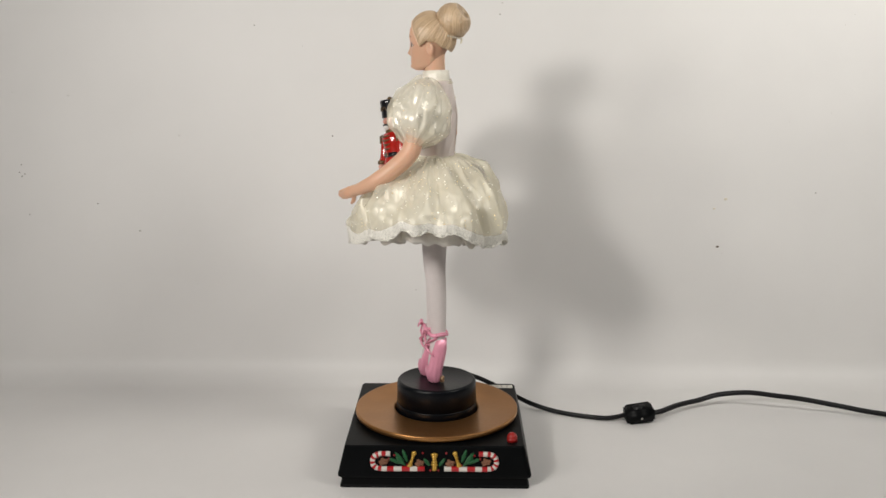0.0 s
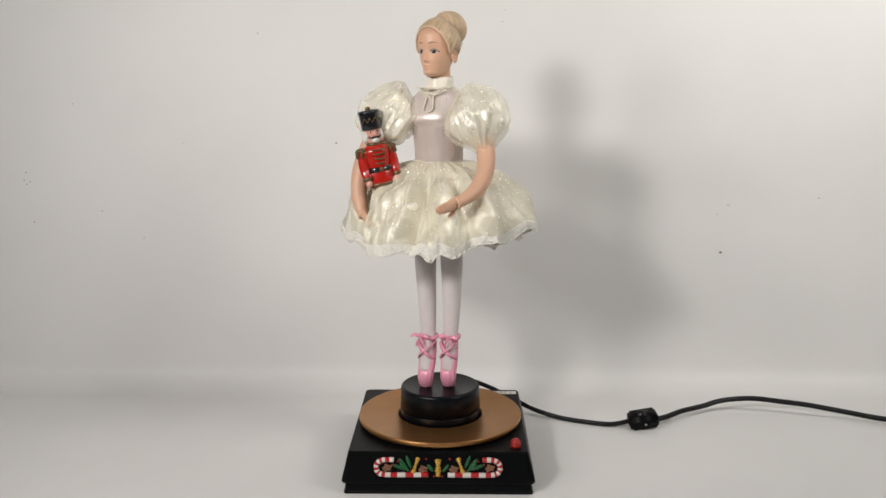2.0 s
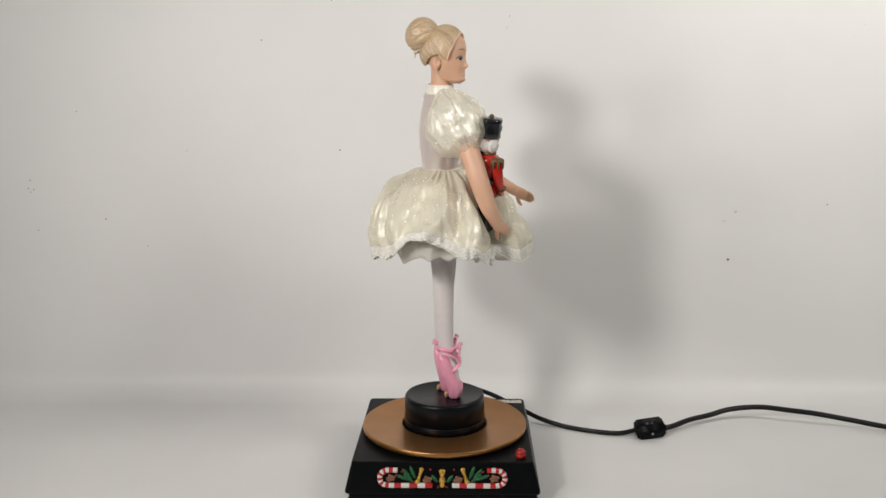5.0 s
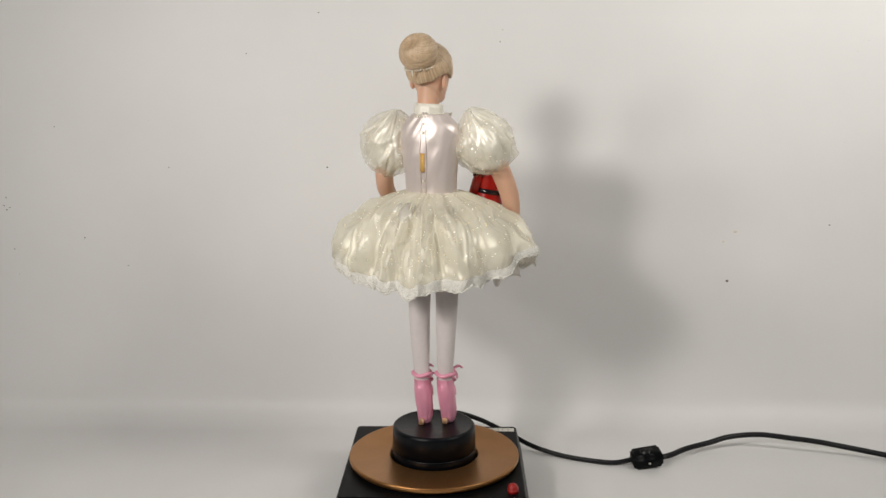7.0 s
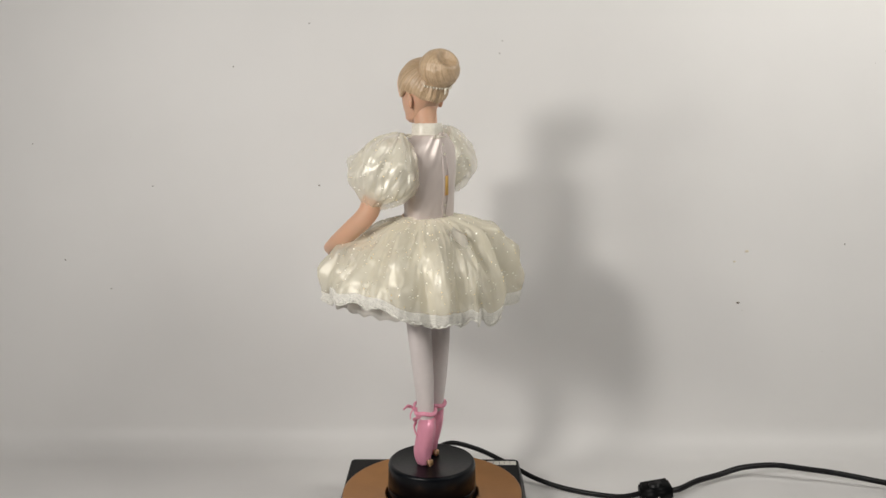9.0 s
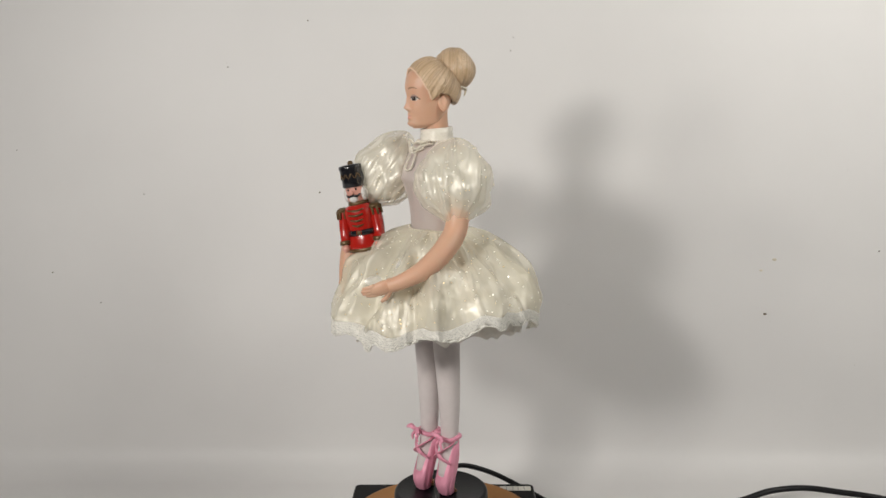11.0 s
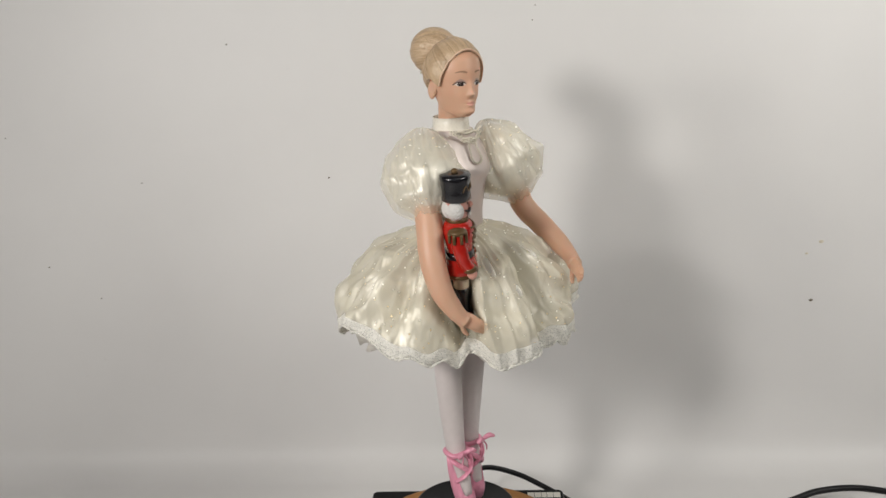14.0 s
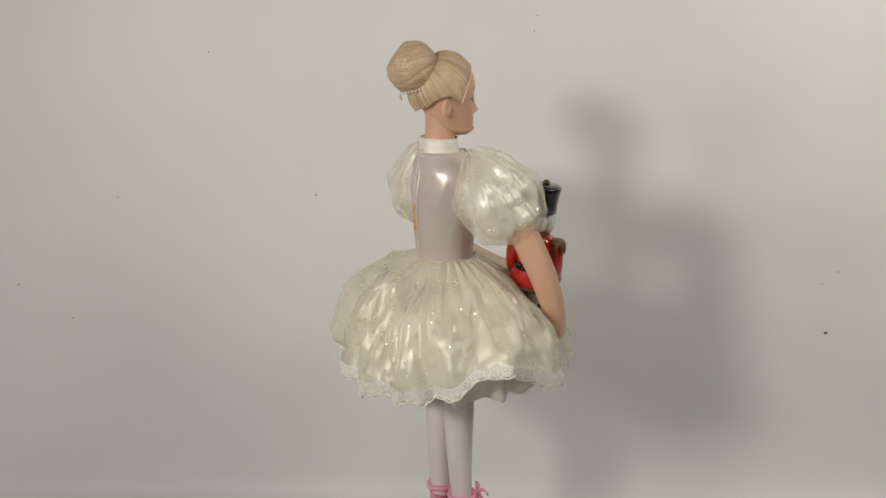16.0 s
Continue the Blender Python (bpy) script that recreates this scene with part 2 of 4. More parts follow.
def lathe(bm, profile, mi=0, n=48, centre=(0, 0), squash=1.0):
    rings_to_mesh(bm, [[(centre[0] + r * math.cos(2 * math.pi * i / n), centre[1] + squash * r * math.sin(2 * math.pi * i / n), z)
                        for i in range(n)] for r, z in profile], mi)


def blob(bm, centre, radii, mi=0, turn=None, n=24, rows=14, shape=None):
    """An ellipsoid, with an optional function that moves its points."""
    rings = []
    for j in range(rows + 1):
        a = math.pi * (0.02 + 0.96 * j / rows) - math.pi / 2
        ring = []
        for i in range(n):
            b = 2 * math.pi * i / n
            p = Vector((math.cos(a) * math.cos(b), math.cos(a) * math.sin(b), math.sin(a)))
            if shape:
                p = Vector(shape(p, a, b))
            p = Vector((p.x * radii[0], p.y * radii[1], p.z * radii[2]))
            if turn:
                p = turn @ p
            ring.append(p + Vector(centre))
        rings.append(ring)
    rings_to_mesh(bm, rings, mi)


def smooth_line(points, steps=6):
    """A Catmull-Rom line; the points may carry a radius as the fourth number."""
    pts = [np.array(p, float) for p in points]
    pts = [2 * pts[0] - pts[1]] + pts + [2 * pts[-1] - pts[-2]]
    out = []
    for k in range(1, len(pts) - 2):
        p0, p1, p2, p3 = pts[k - 1:k + 3]
        for s in range(steps):
            t = s / steps
            out.append(0.5 * (2 * p1 + (p2 - p0) * t + (2 * p0 - 5 * p1 + 4 * p2 - p3) * t * t + (3 * p1 - p0 - 3 * p2 + p3) * t ** 3))
    out.append(pts[-2])
    return out


def tube(bm, points, mi=0, n=12, steps=6, flat=1.0, bands=None):
    """A tube along points (x, y, z, radius); bands: material indices that alternate along it."""
    line = smooth_line(points, steps)
    side = None
    loops = []
    for k, p in enumerate(line):
        a, b = line[max(0, k - 1)], line[min(len(line) - 1, k + 1)]
        d = Vector((b - a)[:3]).normalized()
        if side is None:
            side = d.orthogonal().normalized()
        side = (side - d * side.dot(d)).normalized()
        up = d.cross(side)
        c, rad = Vector(p[:3]), float(p[3])
        loops.append([bm.verts.new(c + rad * (math.cos(2 * math.pi * i / n) * side + flat * math.sin(2 * math.pi * i / n) * up)) for i in range(n)])
    for k, (a, b) in enumerate(zip(loops, loops[1:])):
        m = bands[(k // 3) % len(bands)] if bands else mi
        for i in range(n):
            bm.faces.new((a[i], a[(i + 1) % n], b[(i + 1) % n], b[i])).material_index = m
    for ring in (loops[0], loops[-1]):
        bm.faces.new(ring).material_index = bands[0] if bands else mi


def box(bm, lo, hi, mi=0, bevel=0.0):
    made = bmesh.ops.create_cube(bm, size=1, matrix=Matrix.LocRotScale(
        [(a + b) / 2 for a, b in zip(lo, hi)], None, [b - a for a, b in zip(lo, hi)]))
    faces = {f for v in made["verts"] for f in v.link_faces}
    for f in faces:
        f.material_index = mi
    if bevel:
        edges = list({e for v in made["verts"] for e in v.link_edges})
        bmesh.ops.bevel(bm, geom=edges, offset=bevel, segments=3, affect="EDGES", clamp_overlap=True)


def square_rings(bm, levels, mi=0, corner=0.003, n=4):
    """A square form with rounded corners through levels (half width, z)."""
    rings = []
    for h, z in levels:
        ring = []
        for q in range(4):
            cx, cy = [(1, 1), (-1, 1), (-1, -1), (1, -1)][q]
            for s in range(n + 1):
                a = math.pi / 2 * (q + s / n)
                ring.append((cx * (h - corner) + corner * math.cos(a), cy * (h - corner) + corner * math.sin(a), z))
        rings.append(ring)
    rings_to_mesh(bm, rings, mi)


# ---- the setting ----
WALL_Y, LEAN = 0.213, 0.065


def make_backdrop():
    bm = bmesh.new()
    prof = [(-0.62, 0.0), (-0.3, 0.0), (0.0, 0.0), (0.1, 0.0)]
    r = 0.036
    for k in range(13):
        a = math.pi / 2 * k / 12
        prof.append((WALL_Y - r + r * math.sin(a) + LEAN * 0.03 * k / 12, r - r * math.cos(a)))
    for k in range(1, 36):
        z = r + k * 0.031
        prof.append((WALL_Y + LEAN * z, z))
    cols = 110
    grid = []
    for i in range(cols + 1):
        x = -1.1 + 2.2 * i / cols
        col = []
        for y, z in prof:
            w = min(1.0, z / 0.2)
            d = 0.0060 * w * noise.noise((x * 2.6, z * 2.2, 3.1)) + 0.0026 * w * noise.noise((x * 7, z * 5, 9.4))
            col.append((x, y + d, z))
        grid.append(col)
    front = [[bm.verts.new(p) for p in col] for col in grid]
    back = [[bm.verts.new((p[0], p[1] + (0.004 if p[2] > 0.02 else 0.0), p[2] - 0.004)) for p in col] for col in grid]
    m = len(prof)
    for i in range(cols):
        for j in range(m - 1):
            bm.faces.new((front[i][j], front[i + 1][j], front[i + 1][j + 1], front[i][j + 1]))
            bm.faces.new((back[i][j], back[i][j + 1], back[i + 1][j + 1], back[i + 1][j]))
    for i in range(cols):
        for j in (0, m - 1):
            bm.faces.new((front[i][j], back[i][j], back[i + 1][j], front[i + 1][j]))
    for j in range(m - 1):
        for i in (0, cols):
            bm.faces.new((front[i][j], front[i][j + 1], back[i][j + 1], back[i][j]))
    ob = finish("backdrop", bm, paper)
    return tagged(ob, "white paper sheet curving up into a wall, with small specks", "backdrop", kind="structure")


backdrop = make_backdrop()


def make_room():
    t = 0.1
    for name, lo, hi, mt in (("floor", (-2.5, -3, -0.85), (2.5, 1.6, -0.75), table_wood),
                             ("ceiling", (-2.5, -3, 1.85), (2.5, 1.6, 1.95), plaster),
                             ("wall_north", (-2.5, 1.6, -0.85), (2.5, 1.7, 1.95), plaster),
                             ("wall_south", (-2.5, -3.1, -0.85), (2.5, -3.0, 1.95), plaster),
                             ("wall_east", (2.5, -3, -0.85), (2.6, 1.6, 1.95), plaster),
                             ("wall_west", (-2.6, -3, -0.85), (-2.5, 1.6, 1.95), plaster)):
        bm = bmesh.new()
        box(bm, lo, hi)
        ob = finish(name, bm, mt, smooth=False)
        tagged(ob, "plain " + ("wooden floor of the room" if name == "floor" else "painted plaster surface of the room"), name.split("_")[0], kind="structure")
    bm = bmesh.new()
    box(bm, (-1.15, -0.64, -0.045), (1.15, 0.55, -0.006), bevel=0.004)
    for x in (-1.05, 1.05):
        for y in (-0.55, 0.45):
            box(bm, (x - 0.03, y - 0.03, -0.75), (x + 0.03, y + 0.03, -0.04))
    tagged(finish("table", bm, table_wood, smooth=False), "plain brown wooden table under the white paper", "table", kind="structure")


make_room()


def make_specks():
    rng = random.Random(4)
    spots = [(0.355, 0.180, 0.0021), (0.477, 0.249, 0.0014), (-0.389, 0.198, 0.0014), (-0.442, 0.233, 0.0014), (-0.137, 0.320, 0.0016),
             (0.074, 0.470, 0.0011), (0.077, 0.484, 0.0010), (-0.233, 0.457, 0.0013), (-0.538, 0.283, 0.0013), (-0.538, 0.268, 0.0013),
             (-0.541, 0.273, 0.0011), (-0.534, 0.271, 0.0011), (-0.333, 0.320, 0.0012), (-0.531, 0.219, 0.0011), (-0.144, 0.505, 0.0013), (-0.473, 0.370, 0.0010)]
    spots += [(rng.uniform(-0.6, 0.6), rng.uniform(0.08, 0.55), rng.uniform(0.0002, 0.00045)) for _ in range(24)]
    bm = bmesh.new()
    for k, (x, z, r) in enumerate(spots):
        r *= 1.0 if k == 0 else 0.7
        y = WALL_Y + LEAN * z + 0.0060 * min(1, z / 0.2) * noise.noise((x * 2.6, z * 2.2, 3.1)) + 0.0026 * min(1, z / 0.2) * noise.noise((x * 7, z * 5, 9.4))
        blob(bm, (x, y, z), (r, 0.0012, r * rng.uniform(0.6, 0.9)), 0, n=8, rows=4)
    for x, z, r in ((0.363, 0.241, 0.0026), (0.349, 0.229, 0.0018)):
        y = WALL_Y + LEAN * z + 0.0060 * noise.noise((x * 2.6, z * 2.2, 3.1)) + 0.0026 * noise.noise((x * 7, z * 5, 9.4))
        blob(bm, (x, y, z), (r, 0.0008, 0.6 * r), 1, n=10, rows=4)
    ob = finish("wall_specks", bm, [speck_dirt, stain_tan], backdrop)
    ob["kind"] = "stuff"


make_specks()


# ---- the music box ----
BODY_TOP, DRUM_TOP = 0.0425, 0.0808


def cylinder_rows(r0, z0, r1, z1, e=0.001):
    return [(r0, z0), (r1, z1 - 2 * e), (r1 - 0.3 * e, z1 - e), (r1 - e, z1 - 0.3 * e), (r1 - 2 * e, z1), (0.001, z1)]


def make_music_box():
    root = new("music_box")
    tagged(root, "black plastic music box with copper disc and painted holiday trim", "music box")
    bm = bmesh.new()
    square_rings(bm, [(0.0935, 0.0), (0.0938, 0.0015), (0.0925, 0.003), (0.092, 0.012)])
    part("plinth", bm, black_plastic, root, smooth=False)
    bm = bmesh.new()
    square_rings(bm, [(0.0948, 0.0115), (0.0955, 0.0125), (0.0955, 0.0145), (0.0890, BODY_TOP - 0.001), (0.0880, BODY_TOP)], corner=0.004)
    part("body", bm, black_plastic, root, smooth=False)
    bm = bmesh.new()
    lathe(bm, [(0.0442, BODY_TOP + 0.0002), (0.0800, BODY_TOP + 0.0002), (0.0848, 0.0442), (0.0862, 0.0452), (0.0868, 0.0472), (0.0867, 0.0496), (0.0858, 0.0503),
               (0.0845, 0.0500), (0.0462, 0.0496), (0.0445, 0.0490), (0.0442, BODY_TOP + 0.0002)], n=96)
    part("disc", bm, gold_paint, root, "copper-gold painted round disc")
    bm = bmesh.new()
    lathe(bm, [(0.0445, 0.0428), (0.0445, 0.0440), (0.001, 0.0440)], n=64)
    part("recess", bm, black_plastic, root)
    bm = bmesh.new()
    lathe(bm, [(0.0428, 0.0442), (0.0428, 0.0555), (0.0426, 0.0560), (0.0422, 0.0561), (0.0422, 0.0565), (0.0425, 0.0567), (0.0420, 0.0775),
               (0.0415, 0.0795), (0.0405, 0.0806), (0.0390, 0.0811), (0.0386, 0.0809), (0.001, 0.0809)], n=72)
    drum = part("drum", bm, drum_black, root, "black turning drum")
    bm = bmesh.new()
    blob(bm, (0.077, -0.076, 0.0465), (0.0052, 0.0052, 0.0052), 0, n=20, rows=12)
    lathe(bm, [(0.0052, BODY_TOP), (0.0052, 0.0465), (0.004, 0.0467)], 0, 20, (0.077, -0.076))
    part("button", bm, red_plastic, root, "round red push button")
    bm = bmesh.new()
    box(bm, (0.056, 0.0738, BODY_TOP + 0.0001), (0.0862, 0.0825, BODY_TOP + 0.0006))
    strip = part("sticker", bm, sticker_white, root, "narrow white sticker with dark lines", smooth=False)
    for x in (0.062, 0.0685, 0.0735, 0.0795):
        bm = bmesh.new()
        box(bm, (x, 0.0742, BODY_TOP + 0.0006), (x + 0.0004, 0.0821, BODY_TOP + 0.0008))
        part("line", bm, sticker_line, strip, smooth=False)

    # painted relief on the sloping front
    low, high = Vector((0, -0.0955, 0.0145)), Vector((0, -0.0890, BODY_TOP - 0.001))
    up = (high - low).normalized()
    out = Vector((1, 0, 0)).cross(up).normalized()
    mid = (low + high) / 2

    def face(u, v, h=0.0):
        return mid + Vector((u, 0, 0)) + up * v + out * h

    spin = Matrix((Vector((1, 0, 0)), up, out)).transposed()

    for s in (-1, 1):
        bm = bmesh.new()
        pts = [(-0.0095, -0.0075), (-0.024, -0.0076), (-0.040, -0.0077), (-0.052, -0.0076), (-0.0580, -0.0062), (-0.0607, -0.0025),
               (-0.0605, 0.0022), (-0.0575, 0.0058), (-0.052, 0.0070), (-0.0435, 0.0070)]
        tube(bm, [(*face(s * -u, v, 0.0002), 0.0026) for u, v in pts], n=10, steps=6, bands=[0, 1] if s < 0 else [1, 0])
        part("candy_cane", bm, [cane_red, cane_white], root, "red and white striped candy cane relief")
        for u, v, a in ((-0.0290, 0.0050, 112), (-0.0345, 0.0035, 132), (-0.0390, 0.0000, 158), (-0.0330, -0.0005, 140)):
            bm = bmesh.new()
            leaf_turn = spin @ Matrix.Rotation(radians(180 - a if s > 0 else a), 3, "Z")
            n = 18
            ringp = []
            for i in range(n):
                b = 2 * math.pi * i / n
                w = 1.0 if i % 2 else 0.72
                ringp.append((0.0068 * math.cos(b), 0.0021 * w * math.sin(b)))
            rings_to_mesh(bm, [[face(s * -u, v, 0.0) + leaf_turn @ Vector((x * k, y * k, h)) for x, y in ringp]
                               for k, h in ((1, 0.0), (0.9, 0.0009), (0.4, 0.0014), (0.05, 0.0009))])
            part("holly_leaf", bm, holly_green, root)
        bm = bmesh.new()
        blob(bm, face(s * 0.0075, -0.001, 0.0003), (0.0048, 0.0018, 0.0014), 0, spin @ Matrix.Rotation(radians(90 - 40 * s), 3, "Z"), 12, 6)
        part("holly_leaf", bm, holly_green, root)
        for u, v in ((0.0505, -0.0008), (0.0150, -0.0022)):
            bm = bmesh.new()
            for k in range(9):
                a, q = 2.4 * k, 0.0011 * math.sqrt(k)
                blob(bm, face(s * u + 1.25 * q * math.cos(a), v + q * math.sin(a), 0.0004), (0.0019, 0.0015, 0.0011), 0, spin, 8, 5)
            part("pine_cone", bm, cone_brown, root)
        bm = bmesh.new()
        tilt = Matrix.Rotation(radians(-18 * s), 3, "Z")
        for q, rr in ((0.0068, 0.0026), (0.0048, 0.0021), (0.0020, 0.0017), (-0.0015, 0.0018), (-0.0045, 0.0023), (-0.0066, 0.0030)):
            d = tilt @ Vector((0, q, 0))
            blob(bm, face(s * 0.0222 - d.x * 1.0, d.y + 0.0012, 0.0004), (rr, 0.0022, 0.0017), 0, spin @ tilt.inverted(), 12, 6)
        part("bell", bm, bell_gold, root)
        for u, v in ((0.0115, 0.0078), (0.0395, 0.0055), (0.045, 0.0022), (0.004, -0.0090), (0.056, 0.0035), (0.0265, -0.004)):
            bm = bmesh.new()
            blob(bm, face(s * u, v, 0.0003), (0.0012, 0.0012, 0.0011), 0, spin, 8, 5)
            part("berry", bm, berry_red, root)
    bm = bmesh.new()
    for q, rr in ((0.0064, 0.0036), (0.0042, 0.0030), (0.0018, 0.0022), (-0.001, 0.0030), (-0.0035, 0.0034), (-0.006, 0.0024), (-0.0078, 0.0026)):
        blob(bm, face(0, q, 0.0005), (rr, 0.0019, 0.0018), 0, spin, 14, 6)
    part("bell", bm, bell_gold, root)
    return root, drum


music_box, drum = make_music_box()


def make_cord():
    root = new("power_cord")
    tagged(root, "black power cord with inline switch lying on white paper", "power cord")
    r = 0.0032
    a = [(-0.01, 0.0935, 0.030, r), (0.0, 0.118, 0.040, r), (0.018, 0.136, 0.041, r), (0.05, 0.141, 0.030, r), (0.085, 0.128, 0.017, r),
         (0.11, 0.116, 0.008, r), (0.139, 0.103, 0.003, r), (0.17, 0.089, 0.0028, r), (0.199, 0.080, 0.004, r), (0.221, 0.079, 0.009, r)]
    b = [(0.248, 0.081, 0.010, r), (0.262, 0.086, 0.0105, r), (0.285, 0.104, 0.011, r), (0.313, 0.118, 0.012, r), (0.34, 0.127, 0.016, r), (0.375, 0.129, 0.018, r),
         (0.41, 0.122, 0.0165, r), (0.439, 0.115, 0.015, r), (0.48, 0.106, 0.010, r), (0.517, 0.096, 0.006, r), (0.58, 0.08, 0.003, r), (0.70, 0.03, 0.0026, r), (0.9, -0.08, 0.0026, r)]
    for line in (a, b):
        bm = bmesh.new()
        tube(bm, line, n=12, steps=8, flat=0.8)
        part("cable", bm, cord_black, root)
    bm = bmesh.new()
    box(bm, (-0.0165, -0.011, -0.0085), (0.0165, 0.011, 0.0085), bevel=0.0028)
    bmesh.ops.transform(bm, matrix=pose(0.2345, 0.0795, 0.0105, 14, -7, 7), verts=bm.verts)
    sw = part("switch", bm, black_plastic, root, "black plastic inline rocker switch")
    bm = bmesh.new()
    blob(bm, (0, -0.0112, 0.0), (0.0016, 0.0006, 0.0016), 0, n=12, rows=6)
    bmesh.ops.transform(bm, matrix=pose(0.2345, 0.0795, 0.0105, 14, -7, 7), verts=bm.verts)
    part("screw", bm, screw_steel, sw, "small steel screw")
    bm = bmesh.new()
    box(bm, (-0.007, -0.0045, 0.0075), (0.007, 0.0045, 0.0105), bevel=0.001)
    bmesh.ops.transform(bm, matrix=pose(0.2345, 0.0795, 0.0105, 14, -7, 7), verts=bm.verts)
    part("rocker", bm, cord_black, sw)


make_cord()


# ---- the doll: one mesh, front towards -y, feet on the drum ----
SKIN, HAIR, SATIN, CREAM, LACE, COLLAR, PEARL, TIGHTS, PINK, PEG, IRIS, WHITE, LIP, BROW, AMBER, ORGANZA, NET, LID, DARK, CORD = range(20)
DOLL_MATS = [skin, hair, satin, cream, lace, collar_satin, pearl, tights, pink_satin, peg_tan, iris, eye_white_and_glint, lip, brow, amber, organza, petticoat, lid, hair_dark, hair_cord]


def around(table, th):
    """Straight panels between the folds of a table of (degrees, value...), a little rounded on the ridges."""
    d = math.degrees(th) % 360
    for p, q in zip(table, table[1:]):
        if p[0] <= d <= q[0]:
            f = (d - p[0]) / (q[0] - p[0])
            f = 0.7 * f + 0.3 * f * f * (3 - 2 * f)
            return [u * (1 - f) + v * f for u, v in zip(p[1:], q[1:])]
    return list(table[0][1:])


FOLD_RNG = random.Random(11)
FOLDS = [(Vector([FOLD_RNG.gauss(0, 1) for _ in range(3)]).normalized(), FOLD_RNG.uniform(0.7, 1.5), FOLD_RNG.uniform(0, 2)) for _ in range(7)]


def crumpled(p, seed=0.0):
    """Flat facets between straight creases, -0.5 to 0.5."""
    return sum(abs((p.dot(d) * f + h + seed) % 2 - 1) - 0.5 for d, f, h in FOLDS) / len(FOLDS)


# the skirt seen from above: degrees (270 is the doll's front) and reach, ridges and sharp valleys by turns
HEM = [(0, 0.1050), (11, 0.0960), (24, 0.1020), (37, 0.0860), (50, 0.0920), (63, 0.0740), (76, 0.0810), (88, 0.0700), (102, 0.0810), (117, 0.0740), (131, 0.0920), (145, 0.0890),
       (160, 0.1020), (170, 0.0960), (181, 0.1060), (190, 0.0960), (203, 0.1000), (213, 0.0860), (225, 0.0600), (233, 0.0610), (241, 0.0920), (254, 0.0900), (268, 0.0920), (279, 0.0700), (291, 0.0915), (301, 0.0940), (313, 0.0860),
       (328, 0.1050), (346, 0.0960), (360, 0.1050)]


# the height of the hem: it rides up at both sides
HEM_Z = [(0, 0.2630), (8, 0.2630), (18, 0.2580), (32, 0.2500), (50, 0.2420), (90, 0.2370), (130, 0.2420), (150, 0.2510), (166, 0.2640), (176, 0.2690), (186, 0.2630), (200, 0.2500),
         (225, 0.2430), (245, 0.2430), (270, 0.2430), (290, 0.2440), (310, 0.2470), (330, 0.2530), (346, 0.2600), (354, 0.2625), (360, 0.2630)]


def skirt_point(th, s, seed, drop=0.0, grow=1.0, flare=1.0):
    """A gathered bell from the waist (s = 0) to the hem (s = 1): flat flanks between sharp valleys."""
    cx, cy = math.cos(th), math.sin(th)
    wander = 0.16 * (1 - s) * math.sin(3 * th + 1.0) + 0.085 * math.sin(4 * th - 4.5 * s) * s
    reach = around(HEM, th + wander)[0]
    base_z = 0.2395 + 0.004 * cx * cx
    hem_z = base_z + (around(HEM_Z, th)[0] - base_z) * flare
    reach += 0.005 * flare * cx ** 16
    even = 0.0905 + 0.013 * cx ** 6 + 0.005 * cx ** 16 - 0.012 * max(0.0, cy) ** 2
    # half-way up the folds are deeper than at the flat-pressed hem
    deep = 0.75 + 1.2 * math.sin(math.pi * min(1.0, s) ** 1.2)
    reach = even + (reach - even) * deep
    r0, z0 = 1 / math.hypot(cx / 0.0250, cy / 0.0185), 0.3205
    # a full bell at the sides and behind, a straighter cone in front
    q = min(1.0, s) * math.pi / 2
    bell = 0.72 - 0.27 * max(0.0, -cy) ** 3 - 0.30 * cx ** 8
    out = bell * (1.02 * math.sin(q) ** 0.85 - 0.11 * s ** 7) + (1 - bell) * s
    down = bell * (1 - math.cos(q)) ** 1.1 + (1 - bell) * s
    if s > 1:
        down += s - 1
    r = r0 + (reach * grow - r0) * out
    z = z0 + (hem_z - z0) * down - drop
    # gathers at the waist
    gather = math.exp(-(s / 0.25) ** 2) * min(1.0, s * 10)
    r += 0.0010 * gather * math.sin(31 * th + 3 * math.sin(4 * th))
    z += 0.0008 * gather * math.sin(31 * th + 3 * math.sin(4 * th))
    # creases that run down the cloth, crumples across it
    u, v = 3.2 * cx, 3.2 * cy
    crease = abs(noise.noise((1.3 * u + seed, 1.3 * v, 1.1 * s)))
    crumple = abs(noise.noise((1.5 * u + 9, 1.5 * v, 3.2 * s + seed)))
    small = abs(noise.noise((3.6 * u, 3.6 * v + seed, 4.0 * s + 7)))
    lift = min(1.0, s * 3) * (0.0060 * (0.3 - crease) + 0.0030 * (0.3 - crumple) + 0.0008 * (0.3 - small) + 0.0150 * crumpled(Vector((r * cx, r * cy, 0.7 * z)) / 0.015, seed))
    if seed > 2:
        # the sheer outer layer lies looser, in many thin creases
        lift += min(1.0, s * 3) * (0.0050 * (0.3 - abs(noise.noise((2.6 * u, 2.6 * v + seed, 1.5 * s)))) + 0.0010 * (0.3 - abs(noise.noise((5.5 * u, 5.5 * v, 3.5 * s + seed)))))
    r += 0.8 * lift
    z += 0.6 * lift
    # the hem curls where it rides up
    if flare and s > 0.8:
        z += 0.0022 * (s - 0.8) / 0.2 * math.sin(17 * th + 2.5 * math.sin(5 * th))
    return Vector((r * cx, r * cy + 0.001, z))


